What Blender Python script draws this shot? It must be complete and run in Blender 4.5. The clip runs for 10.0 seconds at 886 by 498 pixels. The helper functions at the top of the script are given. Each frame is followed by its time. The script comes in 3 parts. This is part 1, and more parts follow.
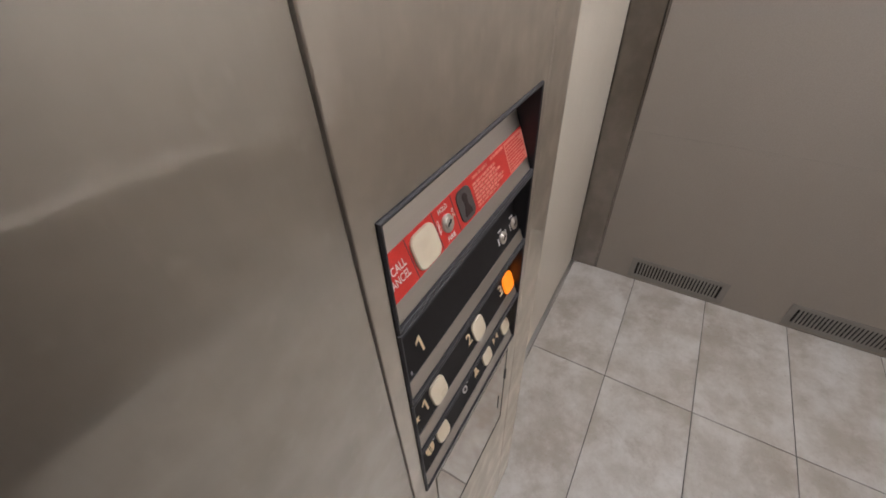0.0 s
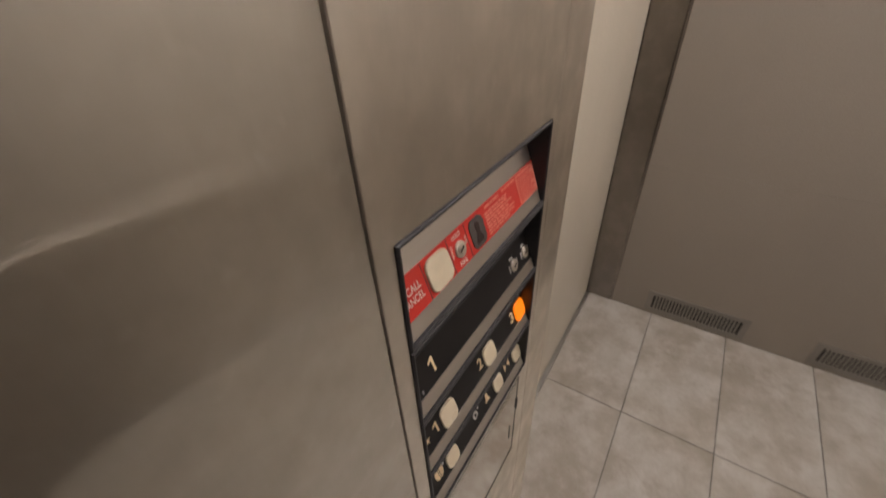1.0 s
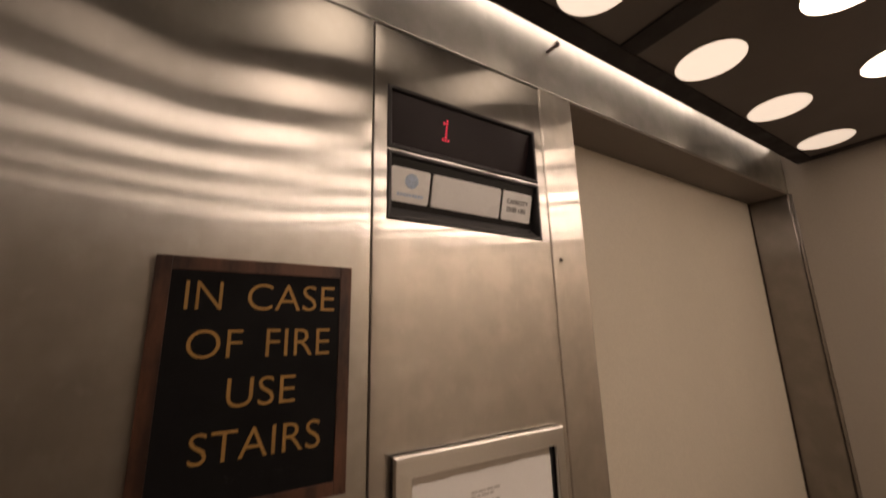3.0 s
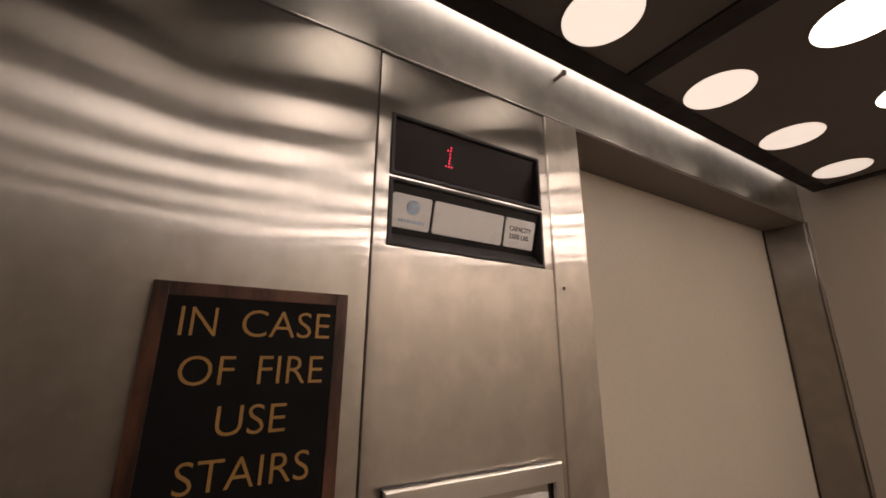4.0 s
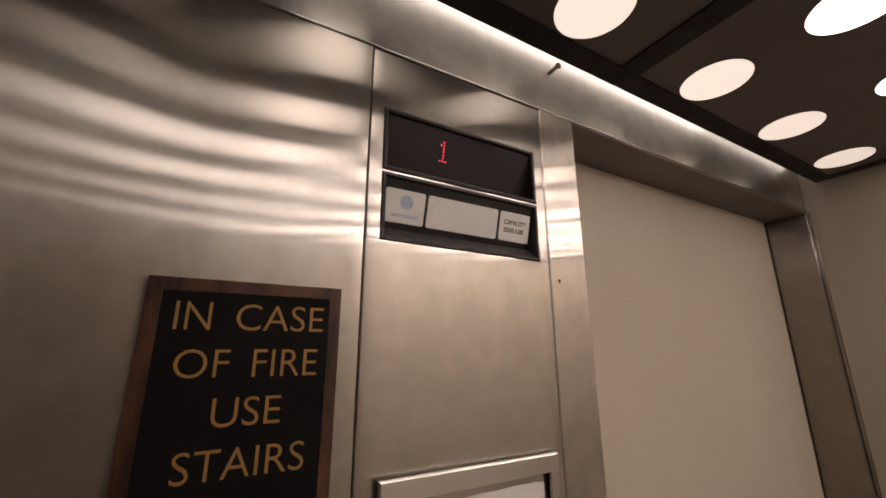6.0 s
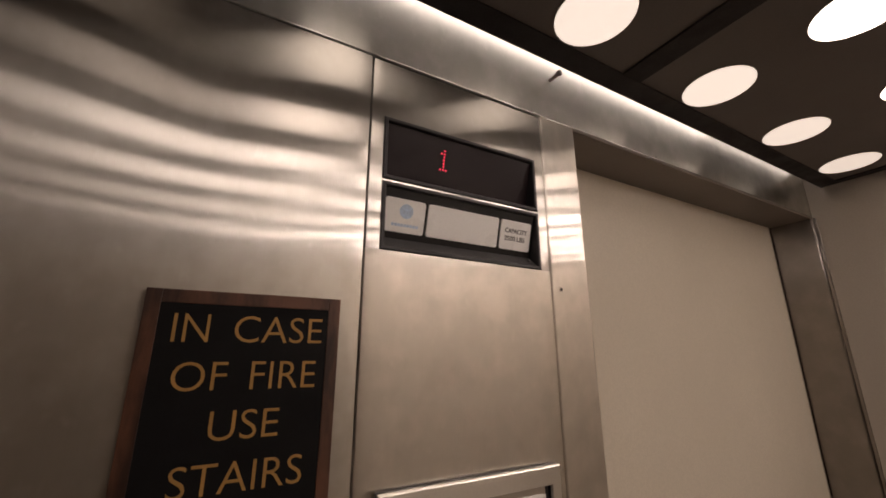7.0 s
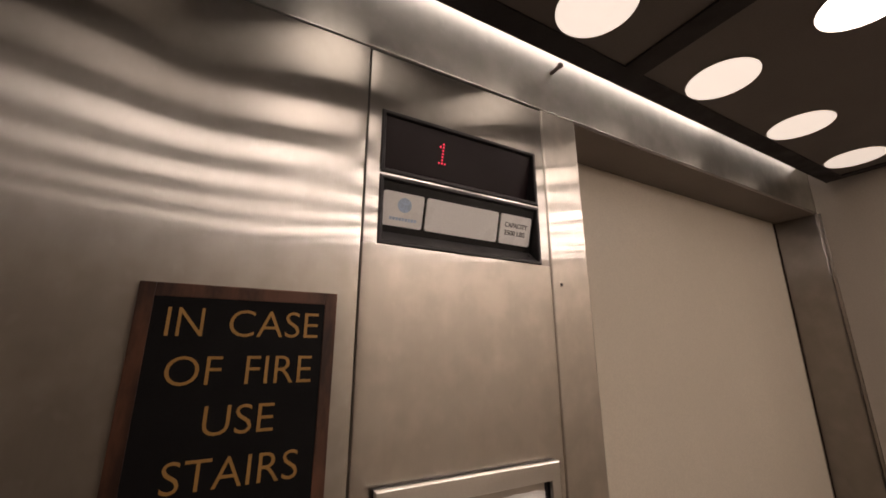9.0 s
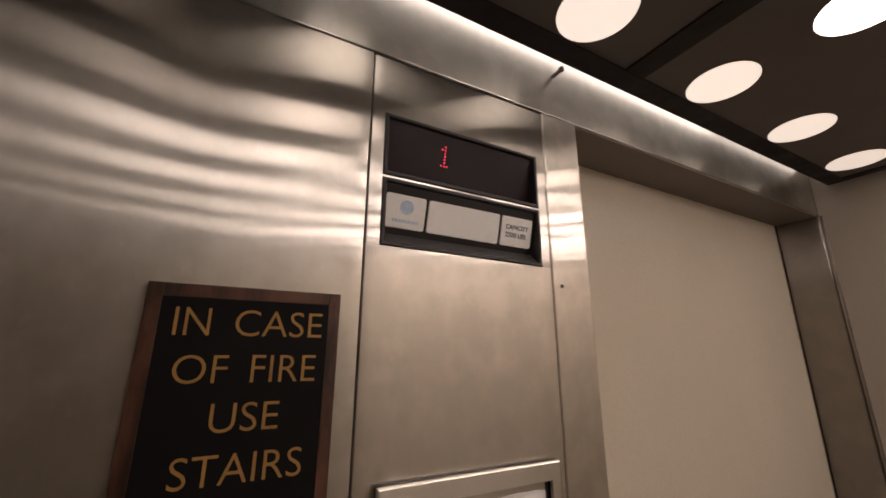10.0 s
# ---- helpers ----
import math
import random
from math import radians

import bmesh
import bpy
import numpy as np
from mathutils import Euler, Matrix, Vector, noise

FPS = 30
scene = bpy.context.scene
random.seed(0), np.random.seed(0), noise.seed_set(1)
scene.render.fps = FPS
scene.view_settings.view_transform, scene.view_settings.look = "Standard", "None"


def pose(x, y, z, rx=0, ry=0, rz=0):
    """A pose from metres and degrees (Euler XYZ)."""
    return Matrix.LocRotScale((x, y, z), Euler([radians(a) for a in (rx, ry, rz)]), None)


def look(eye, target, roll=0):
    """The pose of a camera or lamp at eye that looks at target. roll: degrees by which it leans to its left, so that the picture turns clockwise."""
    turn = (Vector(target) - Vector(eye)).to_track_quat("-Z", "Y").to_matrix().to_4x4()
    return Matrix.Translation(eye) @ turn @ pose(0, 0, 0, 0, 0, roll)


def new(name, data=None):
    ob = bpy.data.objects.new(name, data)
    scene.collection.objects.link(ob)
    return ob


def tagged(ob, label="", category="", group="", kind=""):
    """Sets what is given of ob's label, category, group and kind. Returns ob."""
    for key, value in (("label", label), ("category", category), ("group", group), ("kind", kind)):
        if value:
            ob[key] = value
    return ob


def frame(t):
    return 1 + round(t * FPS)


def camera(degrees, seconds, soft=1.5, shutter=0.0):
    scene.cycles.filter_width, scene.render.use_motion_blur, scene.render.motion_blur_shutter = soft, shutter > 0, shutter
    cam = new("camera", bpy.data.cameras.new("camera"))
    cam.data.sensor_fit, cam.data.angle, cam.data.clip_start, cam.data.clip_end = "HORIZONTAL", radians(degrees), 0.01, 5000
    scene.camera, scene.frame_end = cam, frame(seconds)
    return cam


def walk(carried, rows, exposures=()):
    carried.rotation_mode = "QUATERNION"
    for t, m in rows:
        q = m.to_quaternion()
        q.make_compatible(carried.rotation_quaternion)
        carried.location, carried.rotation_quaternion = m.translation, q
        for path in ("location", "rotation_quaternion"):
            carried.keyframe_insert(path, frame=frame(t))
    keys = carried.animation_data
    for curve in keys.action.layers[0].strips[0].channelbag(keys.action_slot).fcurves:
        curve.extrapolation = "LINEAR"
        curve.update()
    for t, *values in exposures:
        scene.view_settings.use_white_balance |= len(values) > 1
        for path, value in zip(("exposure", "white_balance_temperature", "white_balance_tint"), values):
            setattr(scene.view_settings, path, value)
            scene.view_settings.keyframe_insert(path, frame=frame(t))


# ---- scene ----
cam = camera(96.8, 10.0, soft=1.7, shutter=0.6)
PATH = [
    (0, (-0.116, -0.134, 1.394), (1.17, 0.689, 0.102), -3.1),
    (0.5, (-0.123, -0.136, 1.395), (1.176, 0.704, 0.128), -3.1),
    (1, (-0.133, -0.147, 1.405), (1.195, 0.785, 0.235), -3.4),
    (1.5, (-0.148, -0.214, 1.488), (1.211, 0.973, 0.626), -3.6),
    (1.8, (-0.162, -0.276, 1.554), (1.172, 1.104, 0.989), -3.5),
    (2, (-0.168, -0.344, 1.605), (1.082, 1.18, 1.259), -3.3),
    (2.5, (-0.185, -0.43, 1.715), (0.942, 1.213, 1.887), -2.4),
    (2.8, (-0.188, -0.452, 1.767), (0.882, 1.198, 2.132), -1.9),
    (3, (-0.18, -0.463, 1.786), (0.849, 1.194, 2.229), -1.4),
    (3.2, (-0.173, -0.466, 1.794), (0.83, 1.195, 2.282), -0.9),
    (4.5, (-0.166, -0.477, 1.802), (0.802, 1.191, 2.33), 0.5),
    (5, (-0.168, -0.479, 1.802), (0.798, 1.19, 2.335), 0.3),
    (5.5, (-0.165, -0.481, 1.796), (0.797, 1.193, 2.319), 0.1),
    (5.7, (-0.16, -0.482, 1.795), (0.798, 1.199, 2.301), 0.0),
    (7, (-0.15, -0.485, 1.805), (0.784, 1.204, 2.33), -0.1),
    (7.5, (-0.15, -0.483, 1.804), (0.78, 1.21, 2.323), 0.0),
    (8, (-0.152, -0.48, 1.803), (0.782, 1.212, 2.316), -0.1),
    (8.5, (-0.148, -0.482, 1.803), (0.782, 1.213, 2.315), -0.0),
    (9, (-0.142, -0.481, 1.803), (0.784, 1.216, 2.313), 0.0),
    (9.5, (-0.142, -0.484, 1.802), (0.782, 1.214, 2.316), 0.1),
    (10, (-0.145, -0.488, 1.801), (0.77, 1.213, 2.319), 0.2),
]
walk(cam, [(t, look(eye, target, roll)) for t, eye, target, roll in PATH],
     exposures=[(0, 1.70, 5400, 8), (1, 1.40, 6050, 10), (1.5, 1.12, 6950, 13), (2, 0.84, 7800, 16), (2.5, 0.46, 7900, 19), (3, 0.36, 7600, 19), (4.5, 0.36, 6850, 18), (10, 0.36, 6850, 18)])

# ---- light ----
# a closed lift car: all light comes from the round ceiling lenses and the tube above the front gap
world = bpy.data.worlds.new("world")
scene.world = world
world.use_nodes = True
world.node_tree.nodes["Background"].inputs[0].default_value = (0.5, 0.45, 0.4, 1)
world.node_tree.nodes["Background"].inputs[1].default_value = 0.0
LENS_DIM, LENS_MID, LENS_BRIGHT, LENS_REAR, TUBE = 0.67, 3.7, 6.0, 6.2, 3.1
COLUMNS = (1.4, 1.6, 1.45, 1.10, 0.77, 0.46)     # lens strength from the door post to the left wall, lowered there as shade
WARM = (1.0, 0.885, 0.760)

# ---- plan, in metres ----
XL, XR = -0.524, 1.516           # side walls
YB, YF = -1.385, 0.0             # rear wall, front return
COL0, COL1 = 0.3283, 0.4175        # steel column beside the door
HEAD = 2.244                     # underside line of the transom
YD = 0.117                       # face of the sliding door
TOP = 2.52                       # roof of the car
ISL = 2.330                      # underside of the hung ceiling
TILE = 0.3045


# ---- materials ----
def material(name, colour, rough=0.5, metal=0.0):
    m = bpy.data.materials.new(name)
    m.use_nodes = True
    b = m.node_tree.nodes["Principled BSDF"]
    b.inputs["Base Color"].default_value = (*colour, 1)
    b.inputs["Roughness"].default_value = rough
    b.inputs["Metallic"].default_value = metal
    return m, m.node_tree, b


def add(tree, kind, **values):
    n = tree.nodes.new(kind)
    for k, v in values.items():
        n.inputs[k.replace("_", " ")].default_value = v
    return n


def coords(tree, scale):
    c = tree.nodes.new("ShaderNodeTexCoord")
    m = tree.nodes.new("ShaderNodeMapping")
    m.inputs["Scale"].default_value = scale
    tree.links.new(c.outputs["Object"], m.inputs["Vector"])
    return m.outputs[0]


def blotch(tree, scale, size=1.0, detail=4.0, rough=0.55):
    n = add(tree, "ShaderNodeTexNoise", Scale=size, Detail=detail, Roughness=rough)
    tree.links.new(coords(tree, scale), n.inputs["Vector"])
    return n.outputs["Fac"]


def ramp(tree, fac, lo, hi, a=0.3, b=0.7):
    r = tree.nodes.new("ShaderNodeMapRange")
    r.interpolation_type = "SMOOTHSTEP"
    r.inputs["From Min"].default_value, r.inputs["From Max"].default_value = a, b
    r.inputs["To Min"].default_value, r.inputs["To Max"].default_value = lo, hi
    tree.links.new(fac, r.inputs["Value"])
    return r.outputs[0]


def mix(tree, fac, one, two):
    n = tree.nodes.new("ShaderNodeMix")
    n.data_type = "RGBA"
    tree.links.new(fac, n.inputs["Factor"])
    for i, c in ((6, one), (7, two)):
        if hasattr(c, "default_value"):
            tree.links.new(c, n.inputs[i])
        else:
            n.inputs[i].default_value = (*c, 1)
    return n.outputs[2]


def bump(tree, b, height, distance, strength=1.0):
    n = tree.nodes.new("ShaderNodeBump")
    n.inputs["Distance"].default_value, n.inputs["Strength"].default_value = distance, strength
    tree.links.new(height, n.inputs["Height"])
    tree.links.new(n.outputs[0], b.inputs["Normal"])


def steel(name, spread, grain, rough=0.27, aniso=0.8, colour=(0.66, 0.615, 0.56)):
    """Brushed stainless steel; spread: the way across the grain, grain: the texture's stretch."""
    m, t, b = material(name, colour, rough, 1.0)
    fine = blotch(t, grain, 1.0, 3.0)
    smear = blotch(t, (6, 6, 3), 1.0, 2.0, 0.5)
    t.links.new(mix(t, ramp(t, fine, 0, 1, 0.1, 0.9), [c * 0.97 for c in colour], [min(1, c * 1.02) for c in colour]), b.inputs["Base Color"])
    smudge = ramp(t, blotch(t, (11, 11, 7), 1.0, 2.5, 0.5), 0.0, rough * 0.16, 0.45, 0.85)
    total = t.nodes.new("ShaderNodeMath")
    t.links.new(ramp(t, smear, rough * 0.90, rough * 1.08, 0.15, 0.85), total.inputs[0])
    t.links.new(smudge, total.inputs[1])
    t.links.new(total.outputs[0], b.inputs["Roughness"])
    b.inputs["Anisotropic"].default_value = aniso
    v = t.nodes.new("ShaderNodeCombineXYZ")
    for i in range(3):
        v.inputs[i].default_value = spread[i]
    t.links.new(v.outputs[0], b.inputs["Tangent"])
    return m


def brushed(name, spread, rough, aniso, colour, smudged=0.14, hazy=0.12, greasy=0.14, soft=0.33):
    """Strongly brushed sheet steel: reflections are drawn out along spread, across the grain."""
    m = bpy.data.materials.new(name)
    m.use_nodes = True
    t = m.node_tree
    t.nodes.remove(t.nodes["Principled BSDF"])
    g = t.nodes.new("ShaderNodeBsdfAnisotropic")
    haze = t.nodes.new("ShaderNodeBsdfAnisotropic")
    haze.inputs["Roughness"].default_value = soft
    haze.inputs["Anisotropy"].default_value = -0.65
    both = t.nodes.new("ShaderNodeMixShader")
    both.inputs[0].default_value = hazy
    if smudged:
        prints = ramp(t, blotch(t, (55, 55, 38), 1.0, 2.0, 0.5), 0.0, greasy, 0.60, 0.85)
        clouds = ramp(t, blotch(t, (17, 17, 15), 1.0, 3.0, 0.5), hazy * 0.95, hazy * 1.22, 0.35, 0.75)
        total = t.nodes.new("ShaderNodeMath")
        t.links.new(prints, total.inputs[0])
        t.links.new(clouds, total.inputs[1])
        t.links.new(total.outputs[0], both.inputs[0])
    t.links.new(g.outputs[0], both.inputs[1])
    t.links.new(haze.outputs[0], both.inputs[2])
    t.links.new(both.outputs[0], t.nodes["Material Output"].inputs["Surface"])
    across = [400 * c + 3 for c in spread]
    fine = blotch(t, across, 1.0, 3.0)
    smear = blotch(t, (7, 7, 4), 1.0, 3.0, 0.5)
    worn = mix(t, ramp(t, fine, 0, 1, 0.2, 0.8), [c * 0.99 for c in colour], [c * 1.008 for c in colour])
    stained = mix(t, ramp(t, smear, 0, 0.35, 0.45, 0.75), worn, [c * 0.96 for c in colour])
    for n in (g, haze):
        if smudged:
            t.links.new(stained, n.inputs["Color"])
        else:
            n.inputs["Color"].default_value = (*colour, 1)
    g.inputs["Roughness"].default_value = rough
    if smudged:
        t.links.new(ramp(t, smear, rough * (1 - smudged / 2), rough * (1 + smudged), 0.3, 0.8), g.inputs["Roughness"])
    g.inputs["Anisotropy"].default_value = -aniso
    v = t.nodes.new("ShaderNodeCombineXYZ")
    for i in range(3):
        v.inputs[i].default_value = spread[i]
    t.links.new(v.outputs[0], g.inputs["Tangent"])
    t.links.new(v.outputs[0], haze.inputs["Tangent"])
    return m


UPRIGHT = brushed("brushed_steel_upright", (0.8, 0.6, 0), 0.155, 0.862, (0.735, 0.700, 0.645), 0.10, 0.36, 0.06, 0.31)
# the panels' steel with a darker colour for the shade at the post
POST = brushed("shaded_brushed_steel", (0.8, 0.6, 0), 0.14, 0.84, (0.34, 0.312, 0.285), 0.08, 0.29, 0.02, 0.29)
# smudged; its colour is also raised above the other steel to imitate more light
PANEL = brushed("smudged_brightened_steel", (0.8, 0.6, 0), 0.145, 0.85, (0.94, 0.890, 0.805), 0.10, 0.46, 0.05, 0.47)
LEVEL = brushed("brushed_steel_level", (0, 0.3, 1), 0.15, 0.84, (0.68, 0.67, 0.625), 0.05, 0.32, 0.05, 0.40)
SATIN = steel("satin_steel_trim", (0.8, 0.6, 0.1), (400, 400, 20), 0.33, 0.3)
FRAME = steel("polished_frame_steel", (1, 0.5, 0.3), (300, 300, 300), 0.30, 0.2, (0.90, 0.87, 0.81))
POLISHED = steel("polished_steel", (1, 0.5, 0), (700, 700, 8), 0.05, 0.2)
ALU = steel("aluminium_sill", (0, 1, 0), (8, 500, 500), 0.35, 0.5, (0.66, 0.66, 0.65))


def laminate(name, colour, rough=0.42):
    m, t, b = material(name, colour, rough)
    a = blotch(t, (260, 260, 260), 1.0, 2.0)
    w = blotch(t, (2.2, 2.2, 1.4), 1.0, 5.0, 0.6)
    base = mix(t, ramp(t, a, 0, 1, 0.35, 0.65), [c * 0.96 for c in colour], [c * 1.04 for c in colour])
    t.links.new(mix(t, ramp(t, w, 0, 0.5), base, [c * 0.90 for c in colour]), b.inputs["Base Color"])
    t.links.new(ramp(t, w, rough * 0.9, rough * 1.15), b.inputs["Roughness"])
    bump(t, b, a, 0.00012, 0.35)
    return m


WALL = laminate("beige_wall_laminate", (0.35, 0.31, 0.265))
# unseen rear wall, paled so the control panel mirrors more light
REAR = laminate("brightened_beige_unseen_wall", (0.84, 0.79, 0.72))
# unseen walls, darkened to imitate a person's dark reflection in the steel
SHADE_TAUPE = laminate("shade_taupe_unseen_wall", (0.130, 0.108, 0.090))
# steel underside of the transom, its shade put into a dark brown colour
SOFFIT = laminate("shaded_soffit_brown", (0.16, 0.13, 0.11), 0.5)
DOOR = laminate("beige_door_paint", (0.655, 0.590, 0.485), 0.38)
ROOF = laminate("roof_paint", (0.75, 0.72, 0.68), 0.6)
ISLAND = laminate("dark_brown_ceiling_laminate", (0.115, 0.097, 0.087), 0.55)


def plain(name, colour, rough=0.5, metal=0.0, grain=300.0, vary=0.15, relief=0.00005, gloss=0.5):
    m, t, b = material(name, colour, rough, metal)
    b.inputs["Specular IOR Level"].default_value = gloss
    a = blotch(t, (grain, grain, grain), 1.0, 3.0)
    w = blotch(t, (18, 18, 18), 1.0, 4.0)
    one = mix(t, ramp(t, a, 0, 1), [c * (1 - vary) for c in colour], [min(1, c * (1 + vary)) for c in colour])
    t.links.new(mix(t, ramp(t, w, 0, 0.6), one, [c * (1 - vary) for c in colour]), b.inputs["Base Color"])
    t.links.new(ramp(t, w, rough * 0.85, min(1, rough * 1.2)), b.inputs["Roughness"])
    bump(t, b, a, relief, 0.5)
    return m


BLACK = plain("black_ceiling_bar", (0.030, 0.026, 0.026), 0.6, gloss=0.2)
BEZEL = plain("dark_grey_bezel_plastic", (0.034, 0.032, 0.034), 0.42, 0.0, 900, gloss=0.4)
FACE = plain("black_face_plate", (0.015, 0.0135, 0.0135), 0.4, 0.0, 900, gloss=0.25)
SCREEN = plain("dark_display_window", (0.022, 0.014, 0.016), 0.42, 0.0, 900, 0.05, 0.00001, 0.2)
STRIP = steel("grey_steel_strip", (1, 0.3, 0), (20, 600, 600), 0.36, 0.4, (0.70, 0.665, 0.615))
JEWEL = plain("grey_jewel_plastic", (0.085, 0.076, 0.070), 0.3)
JEWELMARK = plain("dark_red_mark", (0.028, 0.013, 0.011), 0.5)
BOLT = plain("dark_oiled_steel", (0.34, 0.29, 0.27), 0.42, 0.7)
SLOPE = plain("grey_bezel_slope", (0.060, 0.059, 0.060), 0.45)
RED = plain("red_enamel_plate", (0.62, 0.035, 0.022), 0.35, 0.0, 500, 0.08)
PINK = plain("pale_red_print", (0.80, 0.26, 0.19), 0.45, 0.0, 900, 0.1)
IVORY = plain("ivory_button_plastic", (0.76, 0.65, 0.47), 0.32, 0.0, 60, 0.05, 0.00001)
WHITE = plain("white_print", (0.85, 0.80, 0.72), 0.5, 0.0, 600, 0.05)
CREAM = plain("cream_print", (0.85, 0.66, 0.40), 0.5, 0.0, 600, 0.06)
PLATE = plain("white_plastic_plate", (0.95, 0.945, 0.92), 0.3, 0.0, 500, 0.04)
INK = plain("grey_ink", (0.07, 0.065, 0.065), 0.6)
MIDINK = plain("mid_grey_ink", (0.33, 0.31, 0.31), 0.65)
PALEINK = plain("pale_grey_ink", (0.68, 0.65, 0.61), 0.7)
BLUEINK = plain("pale_blue_ink", (0.56, 0.70, 0.86), 0.6)
VIOLET = plain("violet_pen_ink", (0.60, 0.57, 0.74), 0.7)
PAPER = plain("white_paper", (0.95, 0.93, 0.89), 0.75, 0.0, 700, 0.03)
GOLD = plain("gold_letter_paint", (0.45, 0.25, 0.072), 0.45, 0.2, 600, 0.12)
BOARD = plain("black_sign_board", (0.0075, 0.007, 0.0075), 0.6, 0.0, 500, gloss=0.15)
GAP_BROWN = plain("shaded_gap_brown", (0.20, 0.155, 0.12), 0.7)
DARK = plain("dark_void_paint", (0.010, 0.009, 0.009), 0.8)
HOLLOW = plain("seam_shade_brown", (0.05, 0.042, 0.030), 0.7)
GROUT = plain("grey_grout", (0.11, 0.10, 0.09), 0.85, 0.0, 500, 0.25, 0.0004)
VENT = plain("painted_grille_steel", (0.30, 0.28, 0.25), 0.42, 0.25, 400, 0.06)
BRASS = plain("nickel_lock", (0.74, 0.68, 0.60), 0.36, 1.0, 600, 0.1)

WOOD, wt, wb = material("dark_walnut", (0.10, 0.045, 0.025), 0.4)
streak = blotch(wt, (30, 60, 8), 1.0, 6.0, 0.6)
wt.links.new(mix(wt, ramp(wt, streak, 0, 1, 0.35, 0.65), (0.026, 0.011, 0.0065), (0.135, 0.056, 0.031)), wb.inputs["Base Color"])
bump(wt, wb, streak, 0.0002, 0.4)

STONE, st, sb = material("grey_beige_ceramic_tile", (0.5, 0.46, 0.41), 0.32)
info = st.nodes.new("ShaderNodeObjectInfo")
shift = st.nodes.new("ShaderNodeVectorMath")
shift.operation = "MULTIPLY_ADD"
shift.inputs[1].default_value = (1, 1, 1)
sc = st.nodes.new("ShaderNodeTexCoord")
st.links.new(sc.outputs["Object"], shift.inputs[0])
off = st.nodes.new("ShaderNodeCombineXYZ")
far = st.nodes.new("ShaderNodeMath")
far.operation = "MULTIPLY"
far.inputs[1].default_value = 37.0
st.links.new(info.outputs["Random"], far.inputs[0])
st.links.new(far.outputs[0], off.inputs[0])
st.links.new(far.outputs[0], off.inputs[1])
st.links.new(off.outputs[0], shift.inputs[2])
cloud = add(st, "ShaderNodeTexNoise", Scale=6.5, Detail=9.0, Roughness=0.66, Distortion=0.0)
patch = add(st, "ShaderNodeTexNoise", Scale=4.2, Detail=7.0, Roughness=0.66, Distortion=0.15)
vein = add(st, "ShaderNodeTexNoise", Scale=13.0, Detail=6.0, Roughness=0.7, Distortion=0.4)
speck = add(st, "ShaderNodeTexNoise", Scale=60.0, Detail=4.0, Roughness=0.7)
for n in (cloud, patch, vein, speck):
    st.links.new(shift.outputs[0], n.inputs["Vector"])
ground = mix(st, ramp(st, cloud.outputs["Fac"], 0, 1, 0.32, 0.68), (0.430, 0.385, 0.325), (0.600, 0.570, 0.525))
ground = mix(st, ramp(st, patch.outputs["Fac"], 0, 0.85, 0.47, 0.66), ground, (0.375, 0.325, 0.265))
ground = mix(st, ramp(st, vein.outputs["Fac"], 0, 0.3, 0.58, 0.75), ground, (0.66, 0.64, 0.60))
st.links.new(mix(st, ramp(st, speck.outputs["Fac"], 0, 0.35, 0.5, 0.8), ground, (0.34, 0.30, 0.26)), sb.inputs["Base Color"])
st.links.new(ramp(st, speck.outputs["Fac"], 0.26, 0.42), sb.inputs["Roughness"])
bump(st, sb, speck.outputs["Fac"], 0.0004, 0.35)


def glow(name, colour, strength, mottled=True, base=(0.8, 0.78, 0.74)):
    m, t, b = material(name, base, 0.5)
    b.inputs["Emission Color"].default_value = (*colour, 1)
    b.inputs["Emission Strength"].default_value = strength
    if mottled:
        a = blotch(t, (300, 300, 300), 1.0, 3.0)
        t.links.new(ramp(t, a, strength * 0.90, strength * 1.08), b.inputs["Emission Strength"])
        bump(t, b, a, 0.0004, 0.5)
    return m


# column factors fitted to the steel's reflections; low left values imitate a person's shade
FRONT = (0.80, 0.90, 0.97, 1.0, 1.5, 0.10)
SECOND = (0.80, 0.90, 1.0, 1.05, 0.74, 0.16)
LENS_A = [glow("frosted_lens_dim", WARM, LENS_DIM * k) for k in FRONT]
LENS_M = [glow("frosted_lens_middle", (1.0, 0.868, 0.760), LENS_MID * k) for k in SECOND]
LENS_B = [glow("frosted_lens_bright", (1.0, 0.882, 0.796), LENS_BRIGHT * k) for k in COLUMNS]
# last row raised to brighten the rear wall
LENS_LAST = [glow("frosted_lens_last_row", (1.0, 0.882, 0.796), LENS_REAR * k) for k in (2.3, 2.7, 2.4, 1.6, 0.65, 0.2)]
LENS_R = [glow("frosted_lens_rear", (1.0, 0.882, 0.796), LENS_REAR * k) for k in (1.4, 1.6, 1.45, 1.1, 0.6, 0.22)]
TUBE_MAT = glow("fluorescent_tube", (1.0, 0.905, 0.84), TUBE, False)
# half strength, added so the stripe on the transom fades to the right
FADE_TUBE = glow("dimmed_fluorescent_tube", (1.0, 0.905, 0.84), TUBE * 0.5, False)
LED = glow("red_led_dot", (1.0, 0.04, 0.09), 1.15, False, (0.25, 0.01, 0.02))
ORANGE = glow("lit_orange_button", (1.0, 0.19, 0.001), 0.46, False, (0.28, 0.07, 0.004))


